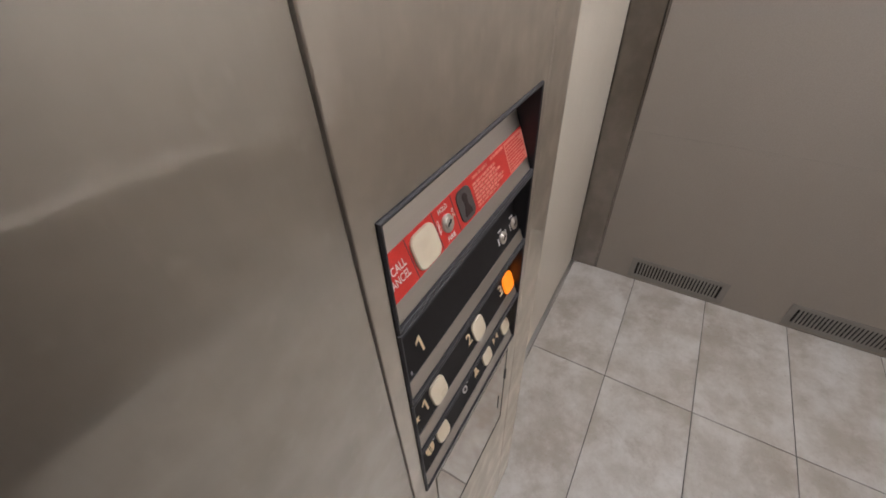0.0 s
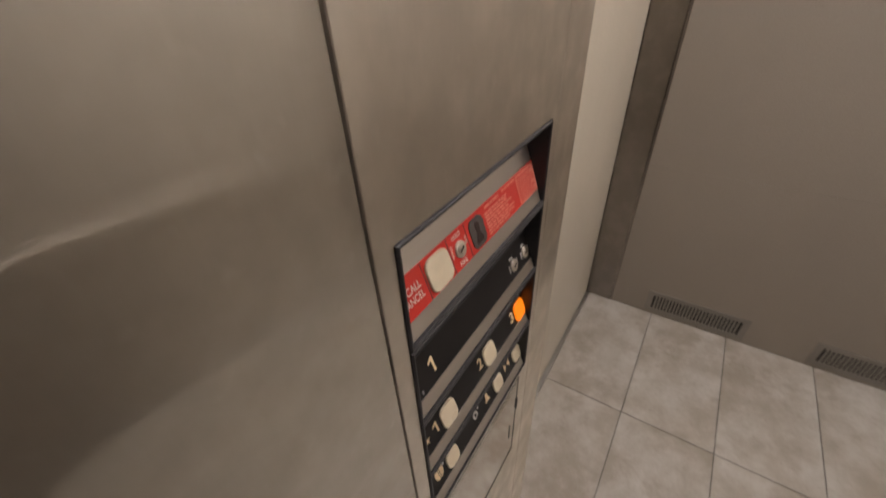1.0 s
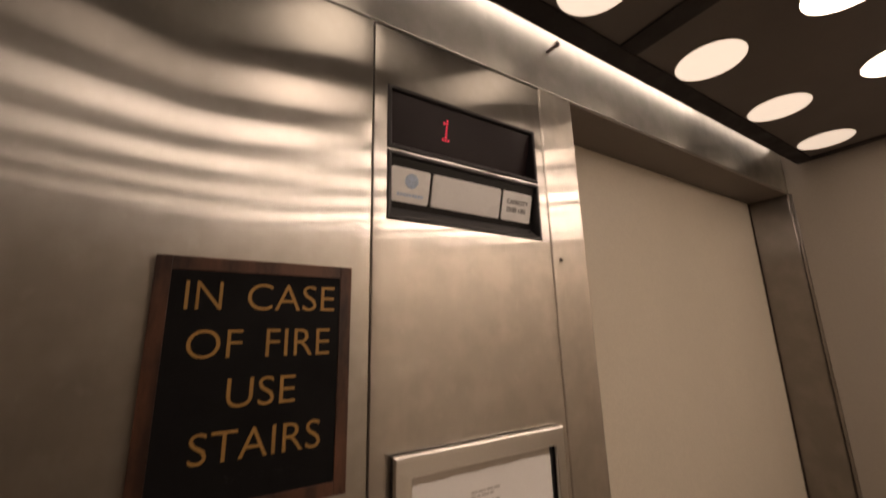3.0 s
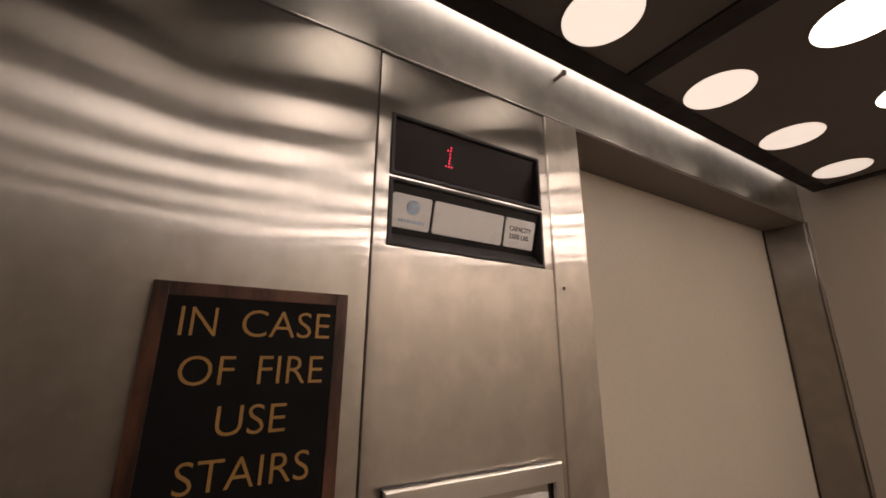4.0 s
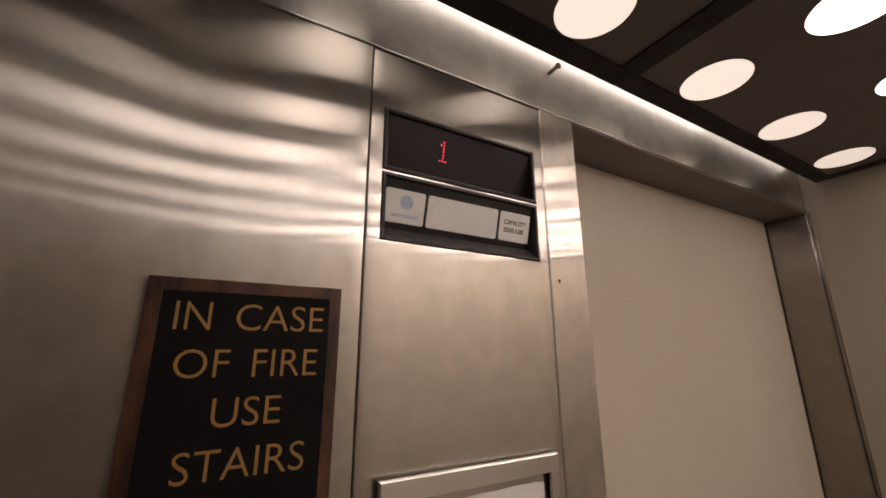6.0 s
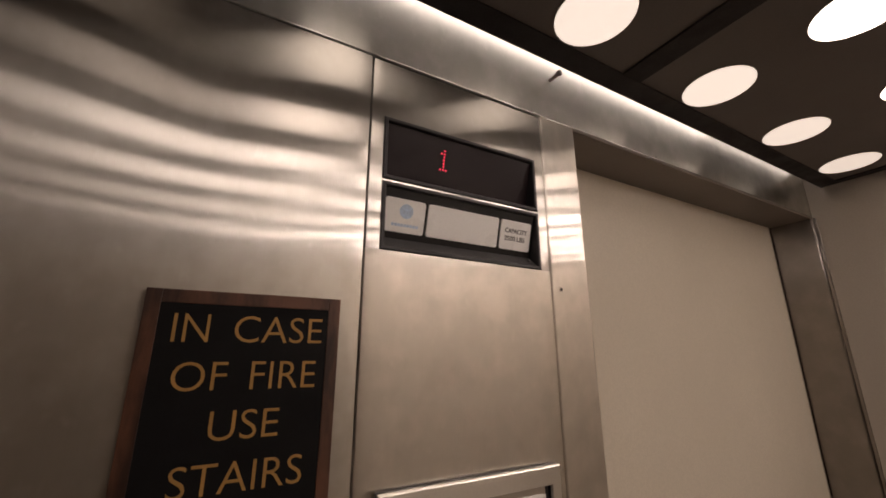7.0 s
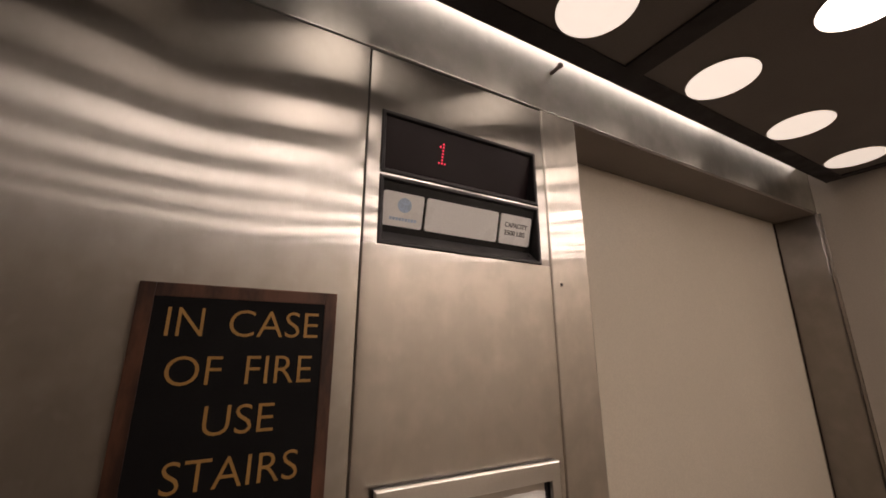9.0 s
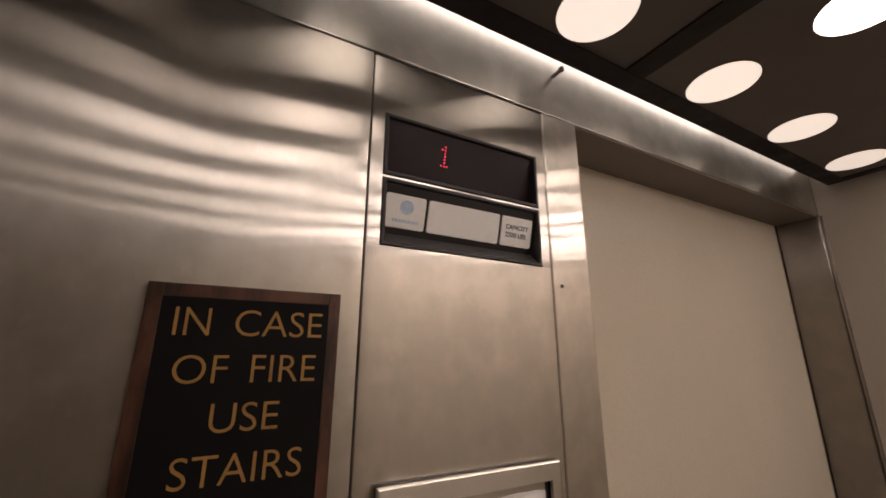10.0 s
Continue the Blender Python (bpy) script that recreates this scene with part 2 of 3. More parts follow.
# ---- mesh helpers ----
def box(bm, lo, hi, m=Matrix.Identity(4), bevel=0.0):
    c = [m @ Vector((x, y, z)) for x in (lo[0], hi[0]) for y in (lo[1], hi[1]) for z in (lo[2], hi[2])]
    v = [bm.verts.new(p) for p in c]
    f = [bm.faces.new([v[i] for i in q]) for q in ((0, 1, 3, 2), (4, 6, 7, 5), (0, 4, 5, 1), (2, 3, 7, 6), (0, 2, 6, 4), (1, 5, 7, 3))]
    if bevel:
        bmesh.ops.bevel(bm, geom=list({e for q in f for e in q.edges}), offset=bevel, segments=2, profile=0.6, affect="EDGES")


def prism(bm, ring, depth, m=Matrix.Identity(4), chamfer=0.0):
    """An outline in the xy plane, raised by depth along z, its top edge broken by chamfer."""
    levels = [(0.0, 1.0)] + ([(depth - chamfer, 1.0), (depth, None)] if chamfer else [(depth, 1.0)])
    cx, cy = sum(p[0] for p in ring) / len(ring), sum(p[1] for p in ring) / len(ring)
    size = max(math.hypot(p[0] - cx, p[1] - cy) for p in ring)
    rows = []
    for z, k in levels:
        k = 1 - chamfer / size if k is None else k
        rows.append([bm.verts.new(m @ Vector((cx + (x - cx) * k, cy + (y - cy) * k, z))) for x, y in ring])
    n = len(ring)
    for a, b in zip(rows, rows[1:]):
        for i in range(n):
            bm.faces.new((a[i], a[(i + 1) % n], b[(i + 1) % n], b[i]))
    bm.faces.new(rows[-1])
    bm.faces.new(rows[0][::-1])


def disc(r, n=24, cx=0.0, cy=0.0):
    return [(cx + r * math.cos(2 * math.pi * i / n), cy + r * math.sin(2 * math.pi * i / n)) for i in range(n)]


def rounded(w, h, r, cx=0.0, cy=0.0, n=5):
    out = []
    for k, (sx, sy) in enumerate(((1, 1), (-1, 1), (-1, -1), (1, -1))):
        for i in range(n):
            a = math.pi / 2 * (k + i / (n - 1))
            out.append((cx + sx * (w / 2 - r) + r * math.cos(a), cy + sy * (h / 2 - r) + r * math.sin(a)))
    return out


def world_of(ob):
    m = Matrix.Translation(ob.location)
    return (world_of(ob.parent) @ ob.matrix_parent_inverse @ m) if ob.parent else m


def part(name, bm, mat, parent=None, label="", smooth=False):
    me = bpy.data.meshes.new(name)
    bmesh.ops.recalc_face_normals(bm, faces=bm.faces)
    bm.to_mesh(me)
    bm.free()
    if smooth:
        for p in me.polygons:
            p.use_smooth = True
    me.materials.append(mat)
    ob = new(name, me)
    if parent:
        ob.parent = parent
        ob.matrix_parent_inverse = world_of(parent).inverted()
    return tagged(ob, label)


def thing(name, at, label, category, group="", kind=""):
    ob = new(name)
    ob.location = at
    ob.empty_display_size = 0.05
    return tagged(ob, label, category, group, kind)


def simple(name, boxes, mat, label, category="", kind="structure", bevel=0.0):
    bm = bmesh.new()
    for lo, hi in boxes:
        box(bm, lo, hi, bevel=bevel)
    return tagged(part(name, bm, mat), label, category, "", kind)


def one_box(name, lo, hi, mat, parent, label="", m=Matrix.Identity(4), bevel=0.0):
    bm = bmesh.new()
    box(bm, lo, hi, m, bevel)
    return part(name, bm, mat, parent, label)


def sheet(xs, zs, keep, y0, thick, warp=None):
    """A steel sheet in the plane of the front wall with openings where keep(x, z) is false; its face may be a little wavy."""
    bm = bmesh.new()
    f = lambda x, z: y0 + (warp(x, z) if warp else 0.0)
    front = {(i, k): bm.verts.new((x, f(x, z), z)) for i, x in enumerate(xs) for k, z in enumerate(zs)}
    back = {(i, k): bm.verts.new((x, y0 + thick, z)) for i, x in enumerate(xs) for k, z in enumerate(zs)}
    solid = {(i, k) for i in range(len(xs) - 1) for k in range(len(zs) - 1) if keep((xs[i] + xs[i + 1]) / 2, (zs[k] + zs[k + 1]) / 2)}
    for i, k in solid:
        a, b, c, d = (i, k), (i + 1, k), (i + 1, k + 1), (i, k + 1)
        bm.faces.new([front[p] for p in (a, b, c, d)])
        bm.faces.new([back[p] for p in (d, c, b, a)])
        for (p, q), other in (((a, b), (i, k - 1)), ((b, c), (i + 1, k)), ((c, d), (i, k + 1)), ((d, a), (i - 1, k))):
            if other not in solid:
                bm.faces.new((front[q], front[p], back[p], back[q]))
    bmesh.ops.delete(bm, geom=[v for v in bm.verts if not v.link_faces], context="VERTS")
    return bm


def shade_front(ob):
    """Smooth shading on the faces that look into the car, so that the waves of the sheet read as one surface."""
    for p in ob.data.polygons:
        p.use_smooth = True
    ob.data.set_sharp_from_angle(angle=radians(30))
    return ob


def writing(name, body, u0, u1, v0, v1, m, mat, parent, label="", height=0.0006, bold=0.0):
    """A word raised from a face: it fills u0..u1 by v0..v1 in the xy plane of m."""
    cu = bpy.data.curves.new(name, "FONT")
    cu.body, cu.extrude, cu.offset, cu.resolution_u = body, 0.01, bold, 4
    tmp = bpy.data.objects.new(name, cu)
    scene.collection.objects.link(tmp)
    me = bpy.data.meshes.new_from_object(tmp.evaluated_get(bpy.context.evaluated_depsgraph_get()))
    bpy.data.objects.remove(tmp)
    co = [v.co.copy() for v in me.vertices]
    x0, x1 = min(c.x for c in co), max(c.x for c in co)
    y0, y1 = min(c.y for c in co), max(c.y for c in co)
    for v, c in zip(me.vertices, co):
        v.co = m @ Vector((u0 + (c.x - x0) / (x1 - x0) * (u1 - u0), v0 + (c.y - y0) / (y1 - y0) * (v1 - v0), height if c.z > 0 else 0.0))
    me.materials.clear()
    me.materials.append(mat)
    me.name = name
    ob = new(name, me)
    ob.parent = parent
    ob.matrix_parent_inverse = world_of(parent).inverted()
    return tagged(ob, label)


def figure_one(u0, u1, v0, v1, m, mat, parent, label):
    """The figure 1: an upright stroke with a slanting flag."""
    s, h = (u1 - u0) * 0.36, v1 - v0
    bm = bmesh.new()
    prism(bm, [(u1, v0), (u1, v1), (u1 - s * 0.8, v1), (u0, v1 - h * 0.20), (u0, v1 - h * 0.36), (u1 - s, v1 - h * 0.22), (u1 - s, v0)], 0.0004, m)
    return part("floor_figure", bm, mat, parent, label)


def facing(x, y, z):
    """The frame of something on the front wall: u to the right, v up, the third axis into the car."""
    return Matrix(((1, 0, 0, x), (0, 0, -1, y), (0, 1, 0, z), (0, 0, 0, 1)))


def slanted(x, y0, z0, y1, z1):
    """The same on a sloping face, from its lower edge (y0, z0) to its upper edge (y1, z1)."""
    v = Vector((0, y1 - y0, z1 - z0)).normalized()
    n = Vector((1, 0, 0)).cross(v)
    return Matrix(((1, v.x, n.x, x), (0, v.y, n.y, y0), (0, v.z, n.z, z0), (0, 0, 0, 1)))


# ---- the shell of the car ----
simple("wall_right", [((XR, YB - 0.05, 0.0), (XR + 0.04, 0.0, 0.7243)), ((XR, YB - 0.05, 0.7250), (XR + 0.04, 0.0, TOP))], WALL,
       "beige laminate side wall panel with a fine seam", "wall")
# unseen walls; the dark and pale split shapes what the front steel mirrors
simple("wall_left", [((XL - 0.04, YB - 0.05, 0.0), (XL, 0.0, TOP))], SHADE_TAUPE, "unseen side wall, darkened for the shade mirrored in the steel", "wall")
simple("wall_back", [((0.062, YB - 0.05, 0.0), (XR, YB, TOP))], REAR, "unseen rear wall, paled to brighten the steel's reflections", "wall")
simple("wall_back_shaded", [((XL, YB - 0.05, 0.0), (0.058, YB, TOP))], SHADE_TAUPE, "unseen rear wall part, darkened for the shade mirrored in the steel", "wall")
simple("ceiling", [((XL - 0.04, YB - 0.05, TOP), (XR + 0.04, 0.20, TOP + 0.03))], ROOF, "pale painted roof above the hung ceiling", "ceiling")


def wave(x, z):
    edge = min(1.0, max(0.0, -x / 0.12)) * min(1.0, max(0.0, (HEAD - z) / 0.08))
    rolled = 0.0008 * max(0.0, (x + 0.0027) / 0.0014) ** 2
    return rolled + edge * (0.0011 * math.sin(7.0 * x + 3.1 * z + 0.8) + 0.0006 * math.sin(9.0 * z - 5.0 * x) + 0.0004 * math.sin(17 * z + 6 * x))


xs = list(np.linspace(XL, -0.0027, 34)) + [-0.0021, -0.0016, -0.0013]
zs = list(np.linspace(0.012, HEAD - 0.002, 120))
ob = part("wall_front_panel", sheet(xs, zs, lambda x, z: True, 0.0, 0.02, wave), UPRIGHT)
tagged(shade_front(ob), "brushed stainless steel front panel, slightly wavy and smudged", "wall panel", "", "structure")

# column between the control panel and the doorway, with a rounded corner
bm = bmesh.new()
r = 0.004
ring = [(COL0 + r - r * math.cos(a), r - r * math.sin(a)) for a in [radians(18 * i) for i in range(6)]] + [(COL1 - r + r * math.sin(a), r - r * math.cos(a)) for a in [radians(15 * i) for i in range(7)]] + [(COL1, 0.110), (COL0, 0.110)]
prism(bm, ring, HEAD - 0.012, Matrix.Translation((0, 0, 0.012)))
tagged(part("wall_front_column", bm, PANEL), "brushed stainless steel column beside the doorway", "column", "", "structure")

# transom over the whole front, with its underside over the doorway
bm = bmesh.new()
box(bm, (XL, 0.0, HEAD + 0.002), (XR, 0.115, TOP), bevel=0.002)
tagged(part("transom", bm, LEVEL), "brushed stainless steel transom over the lift doorway", "transom", "", "structure")
simple("toe_recess", [((XL, 0.006, 0.0), (COL1 - 0.004, 0.049, 0.0115))], DARK, "dark recess below the steel panels", "recess")
simple("transom_soffit", [((COL1 - 0.001, 0.0022, HEAD - 0.003), (1.5094, 0.1165, HEAD + 0.0016))], SOFFIT, "underside of the steel transom, coloured brown for its shade", "soffit")
# solid block in the dark tone of the shaded hollow behind the seams
simple("seam_filler", [((XL, 0.050, 0.0), (COL1 - 0.01, 0.10, HEAD + 0.0018))], HOLLOW, "dark block for the shaded hollow behind the panel seams", "seam")

# slam post and the flange along the side wall
bm = bmesh.new()
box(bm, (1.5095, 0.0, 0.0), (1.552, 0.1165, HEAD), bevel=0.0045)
tagged(part("door_post", bm, POST), "brushed stainless steel door post, darkened for shade", "post", "", "structure")
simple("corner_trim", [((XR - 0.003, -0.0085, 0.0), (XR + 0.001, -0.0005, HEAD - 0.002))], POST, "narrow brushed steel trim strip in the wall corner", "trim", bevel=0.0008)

# sliding door, closed
door = thing("door_1", (0.95, YD, 0.0), "closed beige sliding lift door", "door", "", "structure")
one_box("door_panel", (0.395, YD, 0.012), (1.5000, YD + 0.03, HEAD + 0.03), DOOR, door, "", bevel=0.002)
# brown strip whose colour stands in for shade in the gap at the post
one_box("edge_gap_shade", (1.5003, YD + 0.001, 0.012), (1.5095, YD + 0.026, HEAD + 0.03), GAP_BROWN, door, "brown strip for the shaded gap beside the post")
simple("wall_hoistway", [((0.30, 0.20, -0.05), (1.60, 0.22, TOP))], DARK, "dark shaft wall behind the door", "wall")

# sill with its grooves
sill = thing("door_sill", (0.95, 0.15, 0.0), "grooved aluminium door sill", "sill", "", "structure")
for y0, y1 in ((0.1025, 0.128), (0.138, 0.160), (0.170, 0.198)):
    one_box("rail", (0.425, y0, -0.02), (1.5085, y1, 0.002), ALU, sill, "", bevel=0.001)
one_box("groove_bed", (0.425, 0.103, -0.03), (1.5085, 0.198, -0.021), DARK, sill, "dark groove bed")

# ---- hung ceiling with its round lenses ----
island = thing("hung_ceiling", (0.495, -0.69, ISL), "dark brown hung ceiling panels in black bars", "ceiling", "", "structure")
Y0, Y1, X0, X1 = -0.045, -1.340, -0.511, 1.499
one_box("frame_bar", (X0, Y0 - 0.043, ISL), (X1, Y0, ISL + 0.026), BLACK, island, "black frame bar", bevel=0.001)
one_box("frame_bar", (X0, Y1, ISL), (X1, Y1 + 0.043, ISL + 0.026), BLACK, island, "black frame bar", bevel=0.001)
for a, b in ((X0, X0 + 0.03), (0.4685, 0.5195), (X1 - 0.03, X1)):
    one_box("frame_bar", (a, Y1 + 0.0435, ISL), (b, Y0 - 0.0435, ISL + 0.026), BLACK, island, "black frame bar", bevel=0.001)
for a, b in ((X0 + 0.03, 0.4685), (0.5195, X1 - 0.03)):
    one_box("ceiling_panel", (a - 0.004, Y1 + 0.039, ISL + 0.004), (b + 0.004, Y0 - 0.039, ISL + 0.020), ISLAND, island, "dark brown laminate panel")

LENS_X = (1.354, 1.018, 0.674)
LENS_X = LENS_X + tuple(0.987 - x for x in LENS_X)[::-1]
LENS_Y = [-0.155 - 0.212 * i for i in range(6)]
for i, y in enumerate(LENS_Y):
    for c, x in enumerate(LENS_X):
        lamp = thing("ceiling_light", (x, y, ISL), "round frosted ceiling light, " + ("dimmer beside the front edge" if i == 0 else "glowing bright white"), "ceiling light", "round ceiling lights")
        bm = bmesh.new()
        m = Matrix(((1, 0, 0, x), (0, -1, 0, y), (0, 0, -1, ISL + 0.0035), (0, 0, 0, 1)))
        prism(bm, disc(0.0635, 48), 0.0022, m, 0.0008)
        part("lens", bm, (LENS_A[c], LENS_M[c], LENS_B[c], LENS_B[c], LENS_R[c], LENS_LAST[c])[i], lamp)
        bm = bmesh.new()
        for k in range(48):
            q = []
            for a in (k, k + 1):
                c, s = math.cos(2 * math.pi * a / 48), math.sin(2 * math.pi * a / 48)
                q.append([bm.verts.new((x + rr * c, y + rr * s, ISL + zz)) for rr, zz in ((0.0637, 0.0038), (0.0637, 0.0020), (0.0655, 0.0020), (0.0655, 0.0038))])
            for j in range(3):
                bm.faces.new((q[0][j], q[1][j], q[1][j + 1], q[0][j + 1]))
        bmesh.ops.remove_doubles(bm, verts=bm.verts, dist=1e-6)
        part("ring", bm, ISLAND, lamp, "thin dark rim")

# fluorescent tube above the front gap; a dimmer length is added to fade its stripe
tube = thing("cove_light", (0.495, -0.030, 2.411), "warm white fluorescent tube above the ceiling gap", "lamp")
for x0, x1, mat, label in ((-0.500, 0.985, TUBE_MAT, ""), (1.005, 1.500, FADE_TUBE, "shorter dimmer tube, added to fade the light stripe")):
    bm = bmesh.new()
    prism(bm, disc(0.008, 16), x1 - x0, Matrix(((0, 0, 1, x0), (1, 0, 0, -0.030), (0, 1, 0, 2.411), (0, 0, 0, 1))))
    part("tube", bm, mat, tube, label)
one_box("batten", (-0.505, -0.056, 2.422), (1.509, -0.008, 2.452), ROOF, tube, "white lamp batten")

# ---- handrail along the rear wall ----
rail = thing("handrail", (0.495, YB, 0.79), "round polished steel handrail on the rear wall", "handrail")
bm = bmesh.new()
prism(bm, disc(0.019, 28), XR - XL - 0.16, Matrix(((0, 0, 1, XL + 0.08), (1, 0, 0, YB + 0.057), (0, 1, 0, 0.79), (0, 0, 0, 1))), 0.004)
ob = part("bar", bm, SATIN, rail, "", True)
ob.data.set_sharp_from_angle(angle=radians(35))
for x in (XL + 0.25, 0.495, XR - 0.25):
    bm = bmesh.new()
    prism(bm, disc(0.011, 16), 0.0385, Matrix(((1, 0, 0, x), (0, 0, 1, YB), (0, -1, 0, 0.79), (0, 0, 0, 1))))
    part("bracket", bm, SATIN, rail, "round steel stand-off")

# ---- control panel ----
W0, W1 = 0.0205, 0.3062
panel = thing("control_panel", (0.164, 0.0, 0.0), "brushed steel lift control panel with black button rows", "control panel")
ROWS_TOP, ROW_H = 1.258, 0.108
OPEN = [(2.0468, 2.1458), (1.943, 2.0435), (ROWS_TOP - 4 * ROW_H, ROWS_TOP)]
CAB = (0.560, 0.812)
xs = [0.0013, 0.0016, 0.0021, 0.0027, W0, 0.043, 0.12, 0.21, 0.288, W1, 0.3246, 0.3252, 0.3257, 0.3260]
zs = sorted({0.012, HEAD - 0.004, CAB[0], CAB[1], *[z for o in OPEN for z in o], *np.linspace(0.05, 0.5, 8), *np.linspace(1.28, 1.92, 16), *np.linspace(2.165, 2.23, 4)})


def solid_here(x, z):
    if W0 < x < W1 and any(a < z < b for a, b in OPEN):
        return False
    return not (0.043 < x < 0.288 and CAB[0] < z < CAB[1])


def rolled_edge(x):
    """The long edges of the sheet turn back into the seams."""
    return 0.0008 * max(0.0, (0.0027 - x) / 0.0014, (x - 0.3246) / 0.0014) ** 2


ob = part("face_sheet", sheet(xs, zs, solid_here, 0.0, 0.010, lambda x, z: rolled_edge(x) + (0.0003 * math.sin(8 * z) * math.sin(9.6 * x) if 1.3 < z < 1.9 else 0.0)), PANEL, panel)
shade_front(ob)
ob.data.materials.append(UPRIGHT)      # wiped clean above arm height; below, smudged and lightened in colour for missing light
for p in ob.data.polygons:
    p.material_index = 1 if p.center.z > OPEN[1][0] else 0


def picture_frame(bm, x0, x1, z0, z1, w, ya, yb, wt_=None, wb_=None, ch=0.0012):
    """A four-sided frame in one piece, its outer front edge broken by a chamfer and its inner one sloping in."""
    wt_, wb_ = wt_ or w, wb_ or w
    loops = []
    for o, y in ((0.0, yb), (0.0, ya + ch), (ch, ya)):
        loops.append([(x0 + o, y, z0 + o), (x1 - o, y, z0 + o), (x1 - o, y, z1 - o), (x0 + o, y, z1 - o)])
    for o, y in ((-ch, ya), (0.0, ya + ch), (0.0, yb)):
        loops.append([(x0 + w + o, y, z0 + wb_ + o), (x1 - w - o, y, z0 + wb_ + o), (x1 - w - o, y, z1 - wt_ - o), (x0 + w + o, y, z1 - wt_ - o)])
    rings = [[bm.verts.new(p) for p in lp] for lp in loops]
    for one, two in zip(rings, rings[1:] + rings[:1]):
        for k in range(4):
            bm.faces.new((one[k], one[(k + 1) % 4], two[(k + 1) % 4], two[k]))


def bezel(name, z0, z1, label, w=0.005, wt_=None, wb_=None, deep=0.034):
    bm = bmesh.new()
    picture_frame(bm, W0 + 0.0004, W1 - 0.0004, z0 + 0.0004, z1 - 0.0004, w, -0.0028, deep, wt_, wb_)
    return part(name, bm, BEZEL, panel, label)


def face(name, m, u0, u1, v0, v1, n0, n1, mat, parent, label=""):
    return one_box(name, (u0, v0, n0), (u1, v1, n1), mat, parent, label, m)


def button(m, u, v, mat, parent, label, w=0.031, h=0.040):
    bm = bmesh.new()
    prism(bm, rounded(w, h, 0.009, u, v), 0.0026, m, 0.0011)
    return part("button", bm, mat, parent, label)


def lock(m, u, v, parent, size=0.0085):
    bm = bmesh.new()
    prism(bm, disc(size, 24, u, v), 0.0020, m, 0.0007)
    ob = part("key_switch", bm, BRASS, parent, "nickel key switch")
    bm = bmesh.new()
    prism(bm, disc(size * 0.62, 20, u, v), 0.0008, m @ Matrix.Translation((0, 0, 0.0020)), 0.0004)
    part("plug", bm, BRASS, ob, "turning nickel plug")
    slot = m @ Matrix.Translation((u, v, 0.0028)) @ Matrix.Rotation(radians(-62), 4, "Z")
    bm = bmesh.new()
    prism(bm, [(-0.12 * size, -0.52 * size), (0.16 * size, -0.40 * size), (0.05 * size, -0.05 * size), (0.20 * size, 0.12 * size), (0.10 * size, 0.52 * size), (-0.16 * size, 0.40 * size), (-0.06 * size, 0.06 * size), (-0.18 * size, -0.12 * size)], 0.0003, slot)
    part("key_slot", bm, DARK, ob, "dark key slot")
    return ob


def bars(m, u0, u1, v0, v1, rows, mat, parent, name="fine_print", seed=1, n0=0.0, n1=0.0006, fill=(0.7, 1.0)):
    """Lines of print too small to read, broken into words."""
    rnd = random.Random(seed)
    bm = bmesh.new()
    h = (v1 - v0) / rows
    for i in range(rows):
        b = v1 - (i + 1) * h + h * 0.20
        u, end = u0, u0 + (u1 - u0) * rnd.uniform(*fill)
        while u < end - h * 0.4:
            w = min(end, u + h * rnd.uniform(0.9, 2.6))
            box(bm, (u, b, n0), (w, b + h * rnd.uniform(0.52, 0.62), n1), m)
            u = w + h * 0.30
    return part(name, bm, mat, parent, "lines of fine print")


# floor indicator
dz0, dz1 = OPEN[0]
ind = bezel("floor_indicator", dz0, dz1, "dark grey floor indicator frame", 0.006)
m = slanted(W0 + 0.006, 0.024, dz0 + 0.006, 0.003, dz1 - 0.006)
fl = math.hypot(0.021, dz1 - dz0 - 0.012)
face("window", m, 0, W1 - W0 - 0.012, 0, fl, -0.004, 0, SCREEN, ind, "dark glossy display window")
bm = bmesh.new()
for c, rw in [(2, k) for k in range(7)] + [(1, 1), (1, 6), (3, 6)]:
    prism(bm, disc(0.0014, 8, 0.0895 + c * 0.0052, fl - 0.0200 - rw * 0.0051), 0.0004, m)
part("digit", bm, LED, ind, "red dotted figure one")
m2 = slanted(W0 + 0.006, 0.0005, dz0 + 0.0055, 0.0200, dz0 + 0.0150)
face("lower_slope", m2, 0, W1 - W0 - 0.012, 0, math.hypot(0.0195, 0.0095), -0.002, 0, SLOPE, ind, "dark grey sloping lip")

# capacity plate holder
cz0, cz1 = OPEN[1]
hold = bezel("plate_holder", cz0, cz1, "dark grey plate holder frame", 0.006)
zk = cz0 + 0.024
m = slanted(W0 + 0.006, 0.020, zk, 0.002, cz1 - 0.006)
fl = math.hypot(0.018, cz1 - 0.006 - zk)
face("backing", m, 0, W1 - W0 - 0.012, 0, fl, -0.004, 0, FACE, hold, "black backing face")
m2 = slanted(W0 + 0.006, 0.001, cz0 + 0.006, 0.020, zk)
face("lower_slope", m2, 0, W1 - W0 - 0.012, 0, math.hypot(0.019, zk - cz0 - 0.006), -0.003, 0, SLOPE, hold, "dark grey sloping lip")
